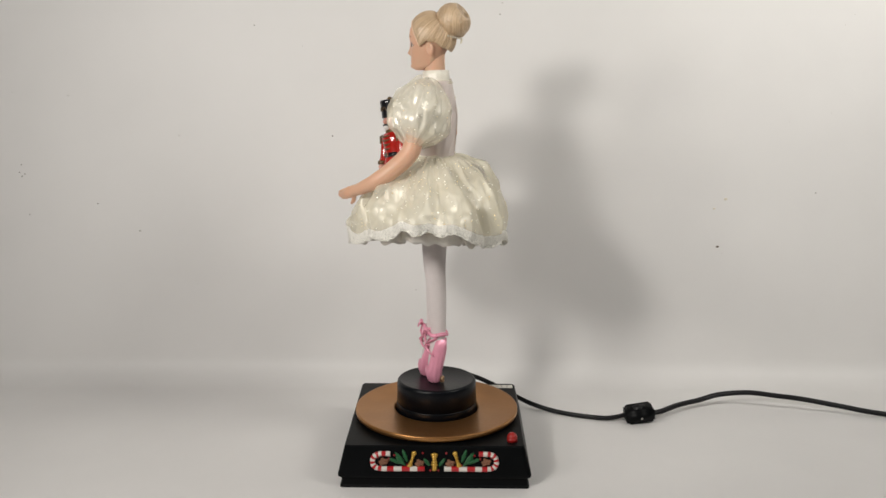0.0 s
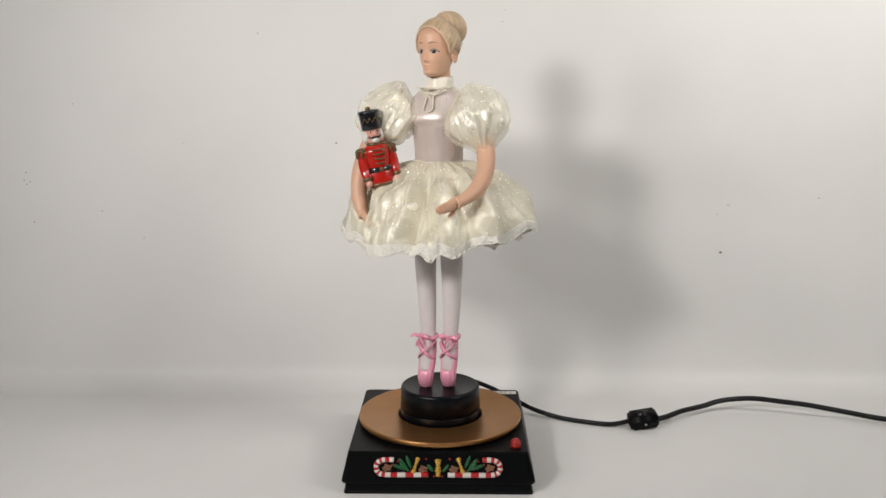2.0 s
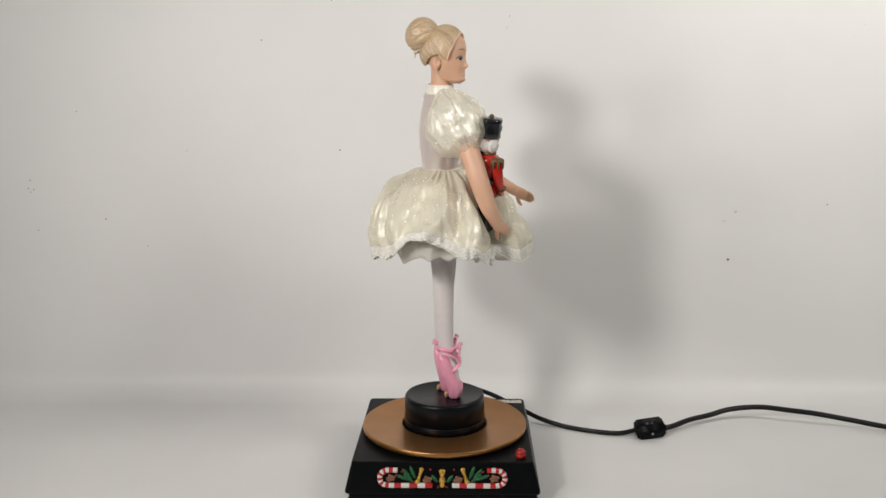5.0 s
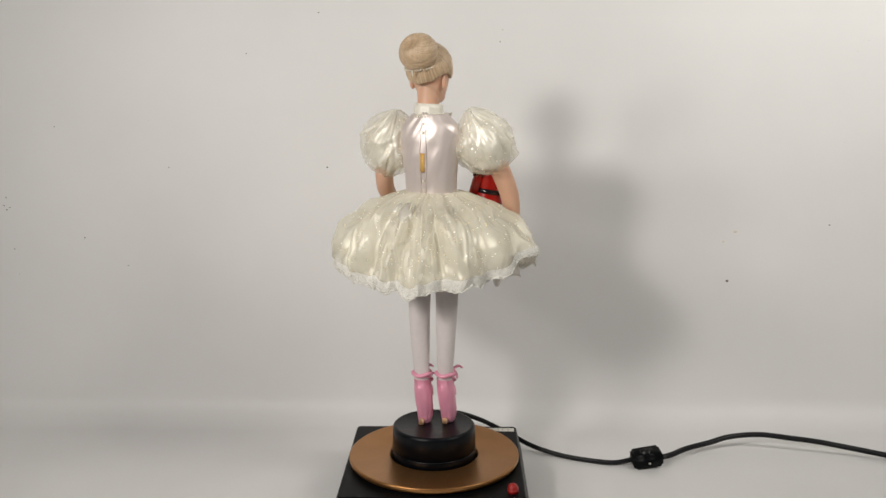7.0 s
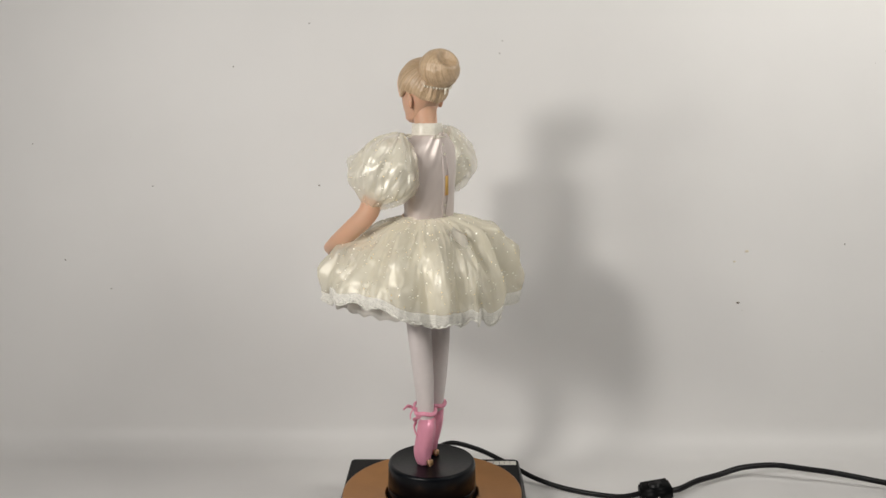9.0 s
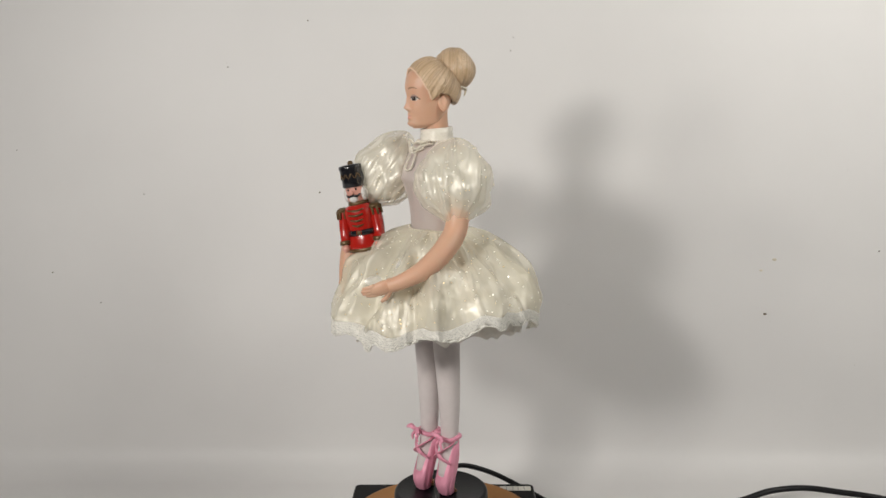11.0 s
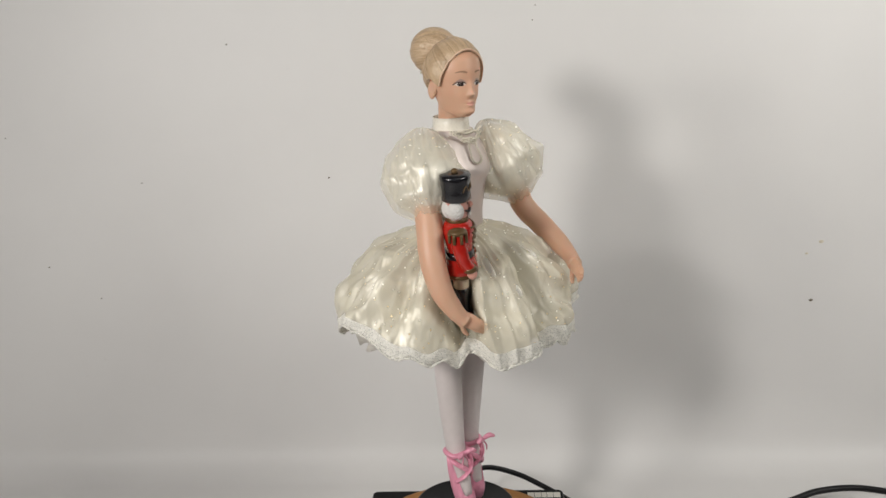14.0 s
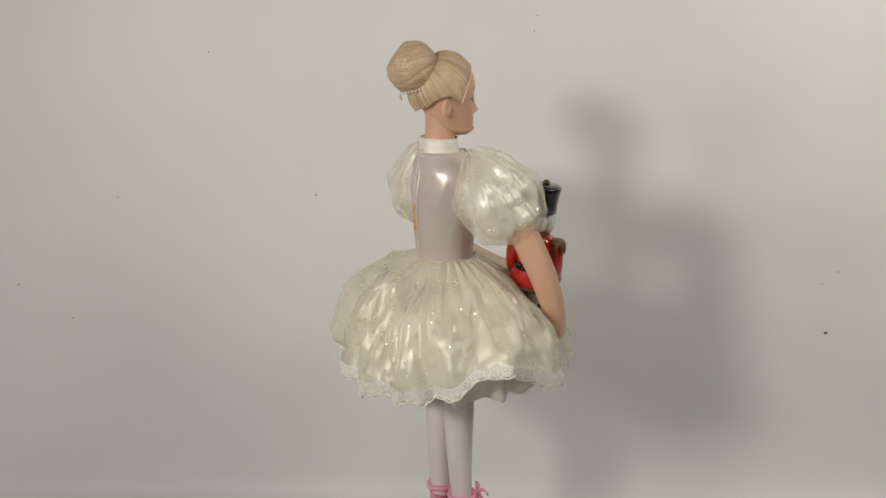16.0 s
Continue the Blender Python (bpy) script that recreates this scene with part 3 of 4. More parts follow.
def cloth_sheet(bm, fn, n, rows, mi, thick=0.0012, last=None):
    """A closed-ring sheet with thickness; the last rows may take another material."""
    outer, inner = [], []
    for j in range(rows + 1):
        a, b = [], []
        for i in range(n):
            p = fn(2 * math.pi * i / n, j / rows)
            q = Vector((p.x, p.y, 0))
            q = p - q.normalized() * thick
            a.append(bm.verts.new(p))
            b.append(bm.verts.new(q))
        outer.append(a)
        inner.append(b)
    for j in range(rows):
        m = last[1] if last and j >= rows - last[0] else mi
        for i in range(n):
            k = (i + 1) % n
            bm.faces.new((outer[j][i], outer[j][k], outer[j + 1][k], outer[j + 1][i])).material_index = m
            bm.faces.new((inner[j][i], inner[j + 1][i], inner[j + 1][k], inner[j][k])).material_index = m
    for i in range(n):
        k = (i + 1) % n
        bm.faces.new((outer[-1][i], outer[-1][k], inner[-1][k], inner[-1][i])).material_index = last[1] if last else mi


def puff(bm, centre, radii, lean, seed, x_sign):
    """A crumpled puff sleeve, narrow at the shoulder, fullest low down and gathered into the cuff."""
    def shape(p, a, b, loose=0.0):
        up, cb, sb = p.z, math.cos(b), math.sin(b)
        soft = 0.12 * noise.noise((1.5 * p.x + seed, 1.5 * p.y, 1.5 * p.z))
        c1 = 0.3 - abs(noise.noise((1.9 * cb + seed, 1.9 * sb, 0.8 * up + seed)))
        c2 = 0.3 - abs(noise.noise((1.5 * cb + 0.9 * up, 1.5 * sb + seed, 1.7 * up)))
        c3 = 0.3 - abs(noise.noise((4.5 * cb + seed, 4.5 * sb, 1.3 * up)))
        ends = max(0.0, abs(up) - 0.35) / 0.65
        g = ends * (0.045 * math.sin(13 * b + 2 * math.sin(3 * b) + seed) + 0.020 * math.sin(22 * b + seed))
        k = 1 + soft + g + 0.22 * c1 + 0.16 * c2 + 0.17 * c3 + 0.38 * crumpled(1.7 * p, seed)
        if loose:
            k += 0.22 * (0.3 - abs(noise.noise((3.2 * cb + 7, 3.2 * sb, 1.1 * up + 0.8 * cb + seed)))) + 0.04 * (0.3 - abs(noise.noise((6 * cb, 6 * sb + seed, 2.2 * up))))
        taper = 1 - 0.24 * max(0.0, up + 0.1) ** 1.3
        low = 1.0 if up > -0.6 else 1.0 - 0.30 * (-0.6 - up) / 0.4
        return (p.x * k * taper * low, p.y * k * taper * low, p.z * (1 + 0.5 * soft + 0.12 * c2))
    turn = Euler([radians(v) for v in lean]).to_matrix()
    blob(bm, centre, [0.82 * r for r in radii], CREAM, turn, 110, 80, shape)
    blob(bm, centre, [0.95 * r for r in radii], ORGANZA, turn, 150, 100, lambda p, a, b: shape(p, a, b, 1.0))


def finger_hand(bm, wrist, direction, palm, size, mi, thumb):
    """A small vinyl hand: a palm, four fingers and a thumb."""
    d = Vector(direction).normalized()
    nrm = (Vector(palm) - d * Vector(palm).dot(d)).normalized()
    side = d.cross(nrm).normalized()
    w = Vector(wrist)
    rot = Matrix((side, d, nrm)).transposed()
    blob(bm, w + d * 0.45 * size, (0.27 * size, 0.52 * size, 0.15 * size), mi, rot, 14, 10)
    for k, (o, l) in enumerate(((-0.165, 0.86), (-0.055, 1.0), (0.055, 0.97), (0.165, 0.80))):
        base = w + d * 0.72 * size + side * o * size
        tip = base + d * 0.52 * size * l + side * o * -0.15 * size + nrm * 0.12 * size
        tube(bm, [(*base, 0.085 * size), (*((base + tip) / 2 - nrm * 0.03 * size), 0.08 * size), (*tip, 0.055 * size)], mi, 8, 4)
    a = w + d * 0.28 * size + side * thumb * 0.18 * size
    c = w + d * 0.70 * size + side * thumb * 0.50 * size + nrm * 0.08 * size
    tube(bm, [(*a, 0.10 * size), (*((a + c) / 2 + side * thumb * 0.06 * size), 0.09 * size), (*c, 0.06 * size)], mi, 8, 4)


# the head level by level: height, half width, foremost and rearmost reach
HEAD = [(0.4040, 0.0030, -0.0150, -0.0080), (0.4055, 0.0075, -0.0192, -0.0040), (0.4075, 0.0098, -0.0212, 0.0000), (0.4105, 0.0114, -0.0211, 0.0050), (0.4140, 0.0128, -0.0206, 0.0090),
        (0.4200, 0.0151, -0.0211, 0.0130), (0.4260, 0.0171, -0.0212, 0.0160), (0.4320, 0.0182, -0.0220, 0.0185), (0.4380, 0.0187, -0.0228, 0.0198), (0.4460, 0.0182, -0.0214, 0.0195),
        (0.4515, 0.0155, -0.0165, 0.0150), (0.4555, 0.0105, -0.0090, 0.0080), (0.4580, 0.0040, -0.0030, 0.0020)]


def swell(x, z, x0, z0, sx, sz):
    return math.exp(-((x - x0) / sx) ** 2 - ((z - z0) / sz) ** 2)


def face_relief(x, z):
    """How far the features stand out from the smooth egg of the face."""
    u = abs(x)
    ridge = float(np.interp(z, (0.4178, 0.4192, 0.4208, 0.4250, 0.4300, 0.4345), (0.0, 0.0020, 0.0041, 0.0020, 0.0007, 0.0)))
    d = ridge * math.exp(-(x / float(np.interp(z, (0.419, 0.432), (0.0022, 0.0020)))) ** 2)
    d += 0.0007 * swell(u, z, 0.0026, 0.4198, 0.0016, 0.0016)
    d -= 0.0013 * swell(u, z, 0.0068, 0.4292, 0.0046, 0.0034)
    d += 0.0009 * swell(u, z, 0.0074, 0.4287, 0.0030, 0.0022)
    d += 0.0009 * swell(u, z, 0.0095, 0.4195, 0.0045, 0.0045)
    d += 0.0009 * swell(x, z, 0, 0.4150, 0.0038, 0.0011) + 0.0010 * swell(x, z, 0, 0.4127, 0.0032, 0.0011)
    d -= 0.0006 * swell(x, z, 0, 0.4139, 0.0042, 0.0005)
    d -= 0.0004 * swell(x, z, 0, 0.4105, 0.0035, 0.0012)
    return d + 0.0010 * swell(x, z, 0, 0.4080, 0.0045, 0.0022)


def face_paint(x, z):
    """Which paint lies on the face there."""
    u = abs(x)
    e = (u - 0.0075) / 0.0041
    if abs(e) < 1.12:
        arch = 1 - e * e
        up, low = 0.4282 + 0.0015 * arch, 0.4282 - 0.0013 * arch
        if up - 0.00015 < z < up + 0.0006 and e > -0.95:
            return IRIS
        if abs(e) < 1 and low < z < up:
            d = math.hypot(u - 0.0073, z - 0.4284)
            # A tiny white dot on the dark iris paints in the eye's glint.
            if math.hypot(x - (0.0068 if x > 0 else -0.0078), z - 0.4291) < 0.00035:
                return WHITE
            return IRIS if d < 0.0021 else WHITE
        if up < z < up + 0.0015 * max(0.0, arch) + 0.0006:
            return LID
    b = (u - 0.0076) / 0.0043
    if abs(b) < 1:
        mid = 0.4362 + 0.0011 * (1 - b * b)
        if abs(z - mid) < 0.00070 * (1 - 0.55 * b) * (1 - b * b) ** 0.3:
            return BROW
    m = x / 0.0036
    if abs(m) < 1:
        bow = 0.0017 * (1 - m * m) - 0.0005 * math.exp(-(x / 0.0009) ** 2)
        if 0.4139 - 0.0019 * (1 - m * m) < z < 0.4139 + bow:
            return LIP
    return SKIN


def make_head(bm):
    zs = [v[0] for v in HEAD]
    around_n, rows = 200, 132
    loops = []
    for j in range(rows + 1):
        z = 0.4042 + (0.4578 - 0.4042) * j / rows
        near = [min(0.458, max(0.404, z + d)) for d in (-0.0016, -0.0008, 0, 0.0008, 0.0016)]
        w, front, back = [sum(float(np.interp(q, zs, [v[k] for v in HEAD])) for q in near) / 5 for k in (1, 2, 3)]
        mid = min(0.0, back - 0.004)
        ring = []
        for i in range(around_n):
            # closer steps over the face
            a = 2 * math.pi * i / around_n
            a += 0.45 * math.cos(a)
            x = w * math.cos(a)
            y = mid + (mid - front if math.sin(a) < 0 else back - mid) * math.sin(a)
            if math.sin(a) < 0:
                y -= face_relief(x, z) * min(1.0, -2.2 * math.sin(a))
            ring.append(bm.verts.new((x, y, z)))
        loops.append(ring)
    for p, q in zip(loops, loops[1:]):
        for i in range(around_n):
            k = (i + 1) % around_n
            f = bm.faces.new((p[i], p[k], q[k], q[i]))
            c = f.calc_center_median()
            f.material_index = face_paint(c.x, c.z) if c.y < -0.008 else SKIN
    for ring in (loops[0], loops[-1]):
        bm.faces.new(ring).material_index = SKIN

    def ear(p, a, b):
        dent = 1 - 0.55 * math.exp(-((p.y / 0.45) ** 2 + ((p.z - 0.15) / 0.5) ** 2))
        return (p.x * dent, p.y * (1 - 0.25 * max(0.0, -p.z)), p.z)
    for s in (-1, 1):
        blob(bm, (s * 0.0173, 0.0022, 0.4243), (0.0024, 0.0042, 0.0070), SKIN, Euler((radians(10), 0, radians(-22 * s))).to_matrix(), 24, 16, ear)


# the lower edge of the combed hair: degrees (270 is the front) and height
HAIRLINE = [(0, 0.4325), (20, 0.4310), (45, 0.4255), (90, 0.4225), (135, 0.4255), (160, 0.4310), (180, 0.4325), (190, 0.4295), (198, 0.4275), (207, 0.4360), (222, 0.4445), (240, 0.4492), (255, 0.4510),
            (270, 0.4515), (285, 0.4510), (300, 0.4492), (318, 0.4445), (333, 0.4360), (342, 0.4275), (350, 0.4295), (360, 0.4325)]
SKULL, SKULL_R = Vector((0, -0.0006, 0.4355)), (0.0195, 0.0224, 0.0236)


def skull(d, over):
    d = d.normalized()
    return SKULL + d * (1 / math.sqrt(sum((c / r) ** 2 for c, r in zip(d, SKULL_R))) + over)


def hairline(a):
    z = around(HAIRLINE, a)[0]
    k = math.sqrt(max(0.05, 1 - ((z - SKULL.z) / SKULL_R[2]) ** 2))
    return Vector((SKULL_R[0] * k * math.cos(a), SKULL_R[1] * k * math.sin(a), z - SKULL.z))


def make_hair(bm):
    knot = Vector((0, 0.0130, 0.0160))
    n, rows = 420, 26
    loops = []
    for j in range(-1, rows + 1):
        s = max(0.0, j / rows)
        ring = []
        for i in range(n):
            a = 2 * math.pi * i / n
            start = hairline(a)
            end = knot + 0.0085 * Vector((math.cos(a), 0.6 * math.sin(a), -0.6 * math.sin(a)))
            d = start.normalized().lerp(end.normalized(), s)
            comb = 0.00045 * noise.noise((9 * math.cos(a), 9 * math.sin(a), 0.7 * s)) + 0.00022 * noise.noise((26 * math.cos(a), 26 * math.sin(a), 0.5 * s))
            comb += 0.0008 * (0.25 - abs(noise.noise((4 * math.cos(a), 4 * math.sin(a), 1.2 * s + 5))))
            roll = 0.0006 + 0.0021 * math.sin(math.pi * min(1.0, 0.06 + s * 1.05)) ** 0.5
            ring.append(bm.verts.new(skull(d, -0.002 if j < 0 else roll + comb * min(1.0, 0.25 + 4 * s))))
        loops.append(ring)
    for p, q in zip(loops, loops[1:]):
        for i in range(n):
            a = 2 * math.pi * i / n
            tone = noise.noise((30 * math.cos(a), 30 * math.sin(a), 2.0)) + 0.5 * noise.noise((11 * math.cos(a), 11 * math.sin(a), 4.0))
            bm.faces.new((p[i], p[(i + 1) % n], q[(i + 1) % n], q[i])).material_index = DARK if tone > 0.08 else HAIR
    bm.faces.new(loops[-1]).material_index = HAIR
    # a thin plaited cord along the front of the hair
    for turn in (0, math.pi):
        cord = []
        for k in range(161):
            a = radians(199 + 142 * k / 160)
            c = skull(hairline(a), 0.0017)
            cord.append((c.x, c.y + 0.0004 * math.cos(0.9 * k + turn), c.z + 0.0005 * math.sin(0.9 * k + turn), 0.00042))
        tube(bm, cord, CORD, 6, 1)

    def wound(p, a, b):
        spiral = abs(math.sin(1.5 * b + 3.2 * p.z + 0.6 * math.sin(2 * p.z)))
        k = 1 - 0.05 * (1 - spiral) ** 3
        t = b + 1.1 * p.z
        k += 0.014 * noise.noise((7 * math.cos(t), 7 * math.sin(t), 1.5 * p.z)) + 0.010 * noise.noise((18 * math.cos(t), 18 * math.sin(t), 2.0 * p.z))
        dent = 1 - 0.34 * math.exp(-((1 - p.z) / 0.10) ** 2)
        return (p.x * k, p.y * k, p.z * dent)
    bun_from = len(bm.faces)
    blob(bm, (-0.0012, 0.0212, 0.4515), (0.0188, 0.0178, 0.0172), HAIR, Euler((radians(-52), radians(10), 0)).to_matrix(), 220, 70, wound)
    bm.faces.ensure_lookup_table()
    for k, f in enumerate(bm.faces[bun_from:]):
        j, i = divmod(k, 220)
        t = 2 * math.pi * i / 220 + 1.1 * math.sin(math.pi * (0.02 + 0.96 * j / 70) - math.pi / 2)
        if noise.noise((24 * math.cos(t), 24 * math.sin(t), 0.03 * j)) + 0.5 * noise.noise((9 * math.cos(t), 9 * math.sin(t), 0.05 * j)) > 0.1:
            f.material_index = DARK
    for k in range(15):
        a = math.pi * (0.12 + 0.76 * k / 14)
        blob(bm, (0.0158 * math.cos(a), 0.0145 + 0.0150 * math.sin(a), 0.4385 - 0.0040 * math.sin(a)), (0.0009, 0.0009, 0.0009), PEARL, None, 8, 5)
    tube(bm, [(0, 0.0300, 0.4350, 0.0008), (0, 0.0302, 0.4325, 0.0010), (0, 0.0290, 0.4295, 0.0007)], PEARL, 8, 4)


def make_doll():
    bm = bmesh.new()
    # legs and pointe shoes
    for s in (-1, 1):
        tube(bm, [(s * 0.0150, 0.002, 0.262, 0.0130), (s * 0.0149, 0.002, 0.235, 0.0121), (s * 0.0146, 0.002, 0.212, 0.0112), (s * 0.0139, 0.003, 0.190, 0.0103),
                  (s * 0.0130, 0.0035, 0.168, 0.0094), (s * 0.0121, 0.0035, 0.150, 0.0084), (s * 0.0114, 0.003, 0.134, 0.0077), (s * 0.0110, 0.001, 0.115, 0.0080),
                  (s * 0.0110, -0.002, 0.098, 0.0072)], TIGHTS, 20, 5)
        # shoe: a slim cup round the foot, open over the instep
        rings = []
        for k, (f, cy, rx, ry) in enumerate(((0.0, -0.0020, 0.0050, 0.0046), (0.03, -0.0020, 0.0062, 0.0058), (0.14, -0.0026, 0.0070, 0.0070), (0.30, -0.0022, 0.0080, 0.0082),
                                             (0.50, -0.0006, 0.0087, 0.0094), (0.75, 0.0014, 0.0090, 0.0100), (1.0, 0.0026, 0.0086, 0.0092))):
            ring = []
            for i in range(36):
                a = 2 * math.pi * i / 36
                w = min(1.0, max(0.0, (-math.sin(a) - 0.10) / 0.45))
                w = w * w * (3 - 2 * w)
                top = 0.129 * (1 - w) + 0.0975 * w
                pleat = 1 + 0.06 * math.sin(9 * a) * (1 - f) + 0.02 * noise.noise((4 * math.cos(a), 4 * math.sin(a), 5 * f + s))
                lift = DRUM_TOP + (top - DRUM_TOP) * f
                ring.append((s * 0.0108 + rx * pleat * math.cos(a), cy * (1 - w) - 0.0022 * w + ry * pleat * math.sin(a), lift))
            rings.append(ring)
        rings_to_mesh(bm, rings, PINK)
        # ribbons crossing over the instep and round the ankle
        for q in (-1, 1):
            tube(bm, [(s * 0.0108 + q * 0.0086, -0.002, 0.1115, 0.0018), (s * 0.0108 + q * 0.0040, -0.0092, 0.1180, 0.0021), (s * 0.0108 - q * 0.0040, -0.0085, 0.1240, 0.0021),
                      (s * 0.0110 - q * 0.0088, 0.000, 0.130, 0.0020), (s * 0.0110 - q * 0.002, 0.0105, 0.134, 0.0018)], PINK, 10, 5, 0.38)
        tube(bm, [(s * 0.0112 + 0.0092 * math.cos(a), 0.0028 + 0.0092 * math.sin(a), 0.1345 + 0.0008 * math.sin(3 * a), 0.0021) for a in [2 * math.pi * i / 12 for i in range(13)]], PINK, 8, 3)
        # bow at the outside front of the ankle
        kx, ky, kz = s * 0.0112 + s * 0.0035, -0.0085, 0.136
        blob(bm, (kx, ky, kz), (0.0022, 0.0020, 0.0018), PINK, None, 10, 6)
        for q, ln in ((-1, 0.0095), (1, 0.0105)):
            tube(bm, [(kx, ky, kz, 0.0014), (kx + q * ln * 0.5, ky - 0.003, kz + 0.003, 0.0022), (kx + q * ln, ky - 0.004, kz + 0.001, 0.0013)], PINK, 8, 4, 0.5)
            tube(bm, [(kx, ky, kz, 0.0012), (kx + q * 0.003, ky - 0.002, kz - 0.005, 0.0013), (kx + q * 0.0045, ky - 0.001, kz - 0.010, 0.0010)], PINK, 6, 4, 0.5)
        box(bm, (s * 0.0108 - 0.0028, 0.0036, DRUM_TOP), (s * 0.0108 + 0.0028, 0.0078, DRUM_TOP + 0.0062), PEG, 0.0008)
    body_from = len(bm.verts)
    for v in bm.verts:
        v.co.y += -0.003 + (-0.0065 if v.co.x < 0 else 0.0045) * max(0.0, 1 - (v.co.z - DRUM_TOP) / 0.15)
    # petticoat, lining and skirt
    for grow, low, wave, phase in ((0.88, 0.000, 0.0016, 0.0), (0.76, -0.002, 0.0022, 1.7)):
        cloth_sheet(bm, lambda th, s: skirt_point(th, 0.25 + 0.75 * s, 1.0, 0.002 + low + 0.0030 * s * math.sin(9 * th + phase + 2 * math.sin(14 * th)),
                                                  grow + wave * 8 * s * math.sin(23 * th + phase + 1.5 * math.sin(6 * th)), 0.12), 300, 20, NET, 0.0006)
    cloth_sheet(bm, lambda th, s: skirt_point(th, 0.98 * s, 1.0, 0.0045 * min(1.0, s * 4), 0.915), 520, 50, CREAM, 0.0008)
    cloth_sheet(bm, lambda th, s: skirt_point(th, 1.06 * s, 3.7), 520, 68, ORGANZA, 0.0005, last=(6, LACE))
    # lace scallops along the hem
    ring = []
    for i in range(401):
        th = 2 * math.pi * i / 400
        p = skirt_point(th, 1.06, 3.7)
        ring.append((p.x, p.y, p.z - 0.0006 + 0.0006 * math.sin(90 * th), 0.0009 + 0.0004 * math.sin(90 * th)))
    tube(bm, ring, LACE, 6, 1)
    # bodice
    rings = []
    levels = ((0.312, 0.0235, 0.0165, 0.001), (0.320, 0.0235, 0.0165, 0.001), (0.335, 0.0240, 0.0175, 0.001), (0.350, 0.0252, 0.0195, 0.0005), (0.362, 0.0270, 0.0208, -0.001),
                          (0.372, 0.0282, 0.0196, 0.0), (0.382, 0.0268, 0.0166, 0.001), (0.389, 0.0215, 0.0140, 0.002), (0.394, 0.0150, 0.0118, 0.003))
    heights = [v[0] for v in levels]
    for k in range(61):
        z = 0.312 + 0.082 * k / 60
        rx, ry, cy = [sum(float(np.interp(z + d, heights, [v[q] for v in levels])) for d in (-0.004, -0.002, 0, 0.002, 0.004)) / 5 for q in (1, 2, 3)]
        ring = []
        for i in range(96):
            a = 2 * math.pi * i / 96
            bust = 0.0030 * math.exp(-((z - 0.3625) / (0.0045 if z < 0.3625 else 0.012)) ** 2) * max(0, -math.sin(a)) * (0.75 + 0.4 * abs(math.cos(a)))
            wr = 0.0016 * (0.3 - abs(noise.noise((3.2 * math.cos(a) + 40 * (z - 0.35), 3.2 * math.sin(a), 34 * z)))) * max(0.25, math.sin(a)) + 0.0005 * noise.noise((3 * math.cos(a), 3 * math.sin(a), 60 * z))
            ring.append(((rx + bust + wr) * math.cos(a) * (1 + 0.30 * max(0.0, math.sin(a) + 0.25) / 1.25), cy + (ry + bust + wr + (0.0045 if a < math.pi else 0.0)) * math.sin(a), z))
        rings.append(ring)
    rings_to_mesh(bm, rings, SATIN)
    # front panel seams and the back opening with its tape
    for s in (-1, 1):
        tube(bm, [(s * 0.0125, -0.0112, 0.318, 0.0005), (s * 0.0130, -0.0130, 0.340, 0.0005), (s * 0.0148, -0.0186, 0.361, 0.0005), (s * 0.0165, -0.0110, 0.384, 0.0005)], SATIN, 6, 4)
        tube(bm, [(0.0006 + s * 0.0022, 0.0220, 0.320, 0.0009), (s * 0.0030, 0.0244, 0.345, 0.0010), (s * 0.0030, 0.0246, 0.364, 0.0010), (s * 0.0022, 0.0205, 0.386, 0.0010), (s * 0.0014, 0.0190, 0.396, 0.0009)], SATIN, 8, 4)
    box(bm, (-0.0026, 0.0200, 0.340), (0.0026, 0.0256, 0.358), AMBER, 0.0005)
    for z, y in ((0.322, 0.0226), (0.331, 0.0236), (0.377, 0.0236), (0.385, 0.0212)):
        blob(bm, (0, y, z), (0.0014, 0.0009, 0.0014), PEARL, None, 10, 6)
    # waist and neck pearls, collar
    for i in range(58):
        a = 2 * math.pi * i / 58
        blob(bm, (0.0252 * math.cos(a) * (1 + 0.16 * max(0.0, math.sin(a))), 0.001 + 0.0185 * math.sin(a), 0.3205 + 0.0006 * math.sin(5 * a)), (0.0010, 0.0010, 0.0010), PEARL, None, 8, 5)
    rings_to_mesh(bm, [[(0.0016 + (0.0142 - k * 0.0006 + 0.0004 * math.sin(7 * a)) * math.cos(a), 0.0048 + (0.0138 - k * 0.0006 + 0.0004 * math.sin(7 * a)) * math.sin(a), z + 0.0008 * math.sin(a + 1))
                         for a in [2 * math.pi * i / 40 for i in range(40)]] for k, z in ((-1, 0.389), (0, 0.394), (0.6, 0.399), (1, 0.4035), (2.2, 0.4038), (3, 0.401))], COLLAR)
    for row in range(2):
        for i in range(44):
            a = 2 * math.pi * i / 44
            blob(bm, (0.0014 + (0.0156 + 0.0012 * row) * math.cos(a), 0.0040 + (0.0156 + 0.0012 * row) * math.sin(a), 0.3935 - 0.0016 * row), (0.0009, 0.0009, 0.0009), PEARL, None, 8, 5)
    # strings of pearls draped below the collar, and a loop hanging from them
    def pearl_at(x, z, out=0.0):
        y = float(np.interp(z, (0.368, 0.372, 0.380, 0.388, 0.394), (-0.0246, -0.0232, -0.0196, -0.0166, -0.0152)))
        blob(bm, (x + 0.0010, y + 14 * x * x - out, z), (0.00098, 0.00098, 0.00098), PEARL, None, 10, 6)

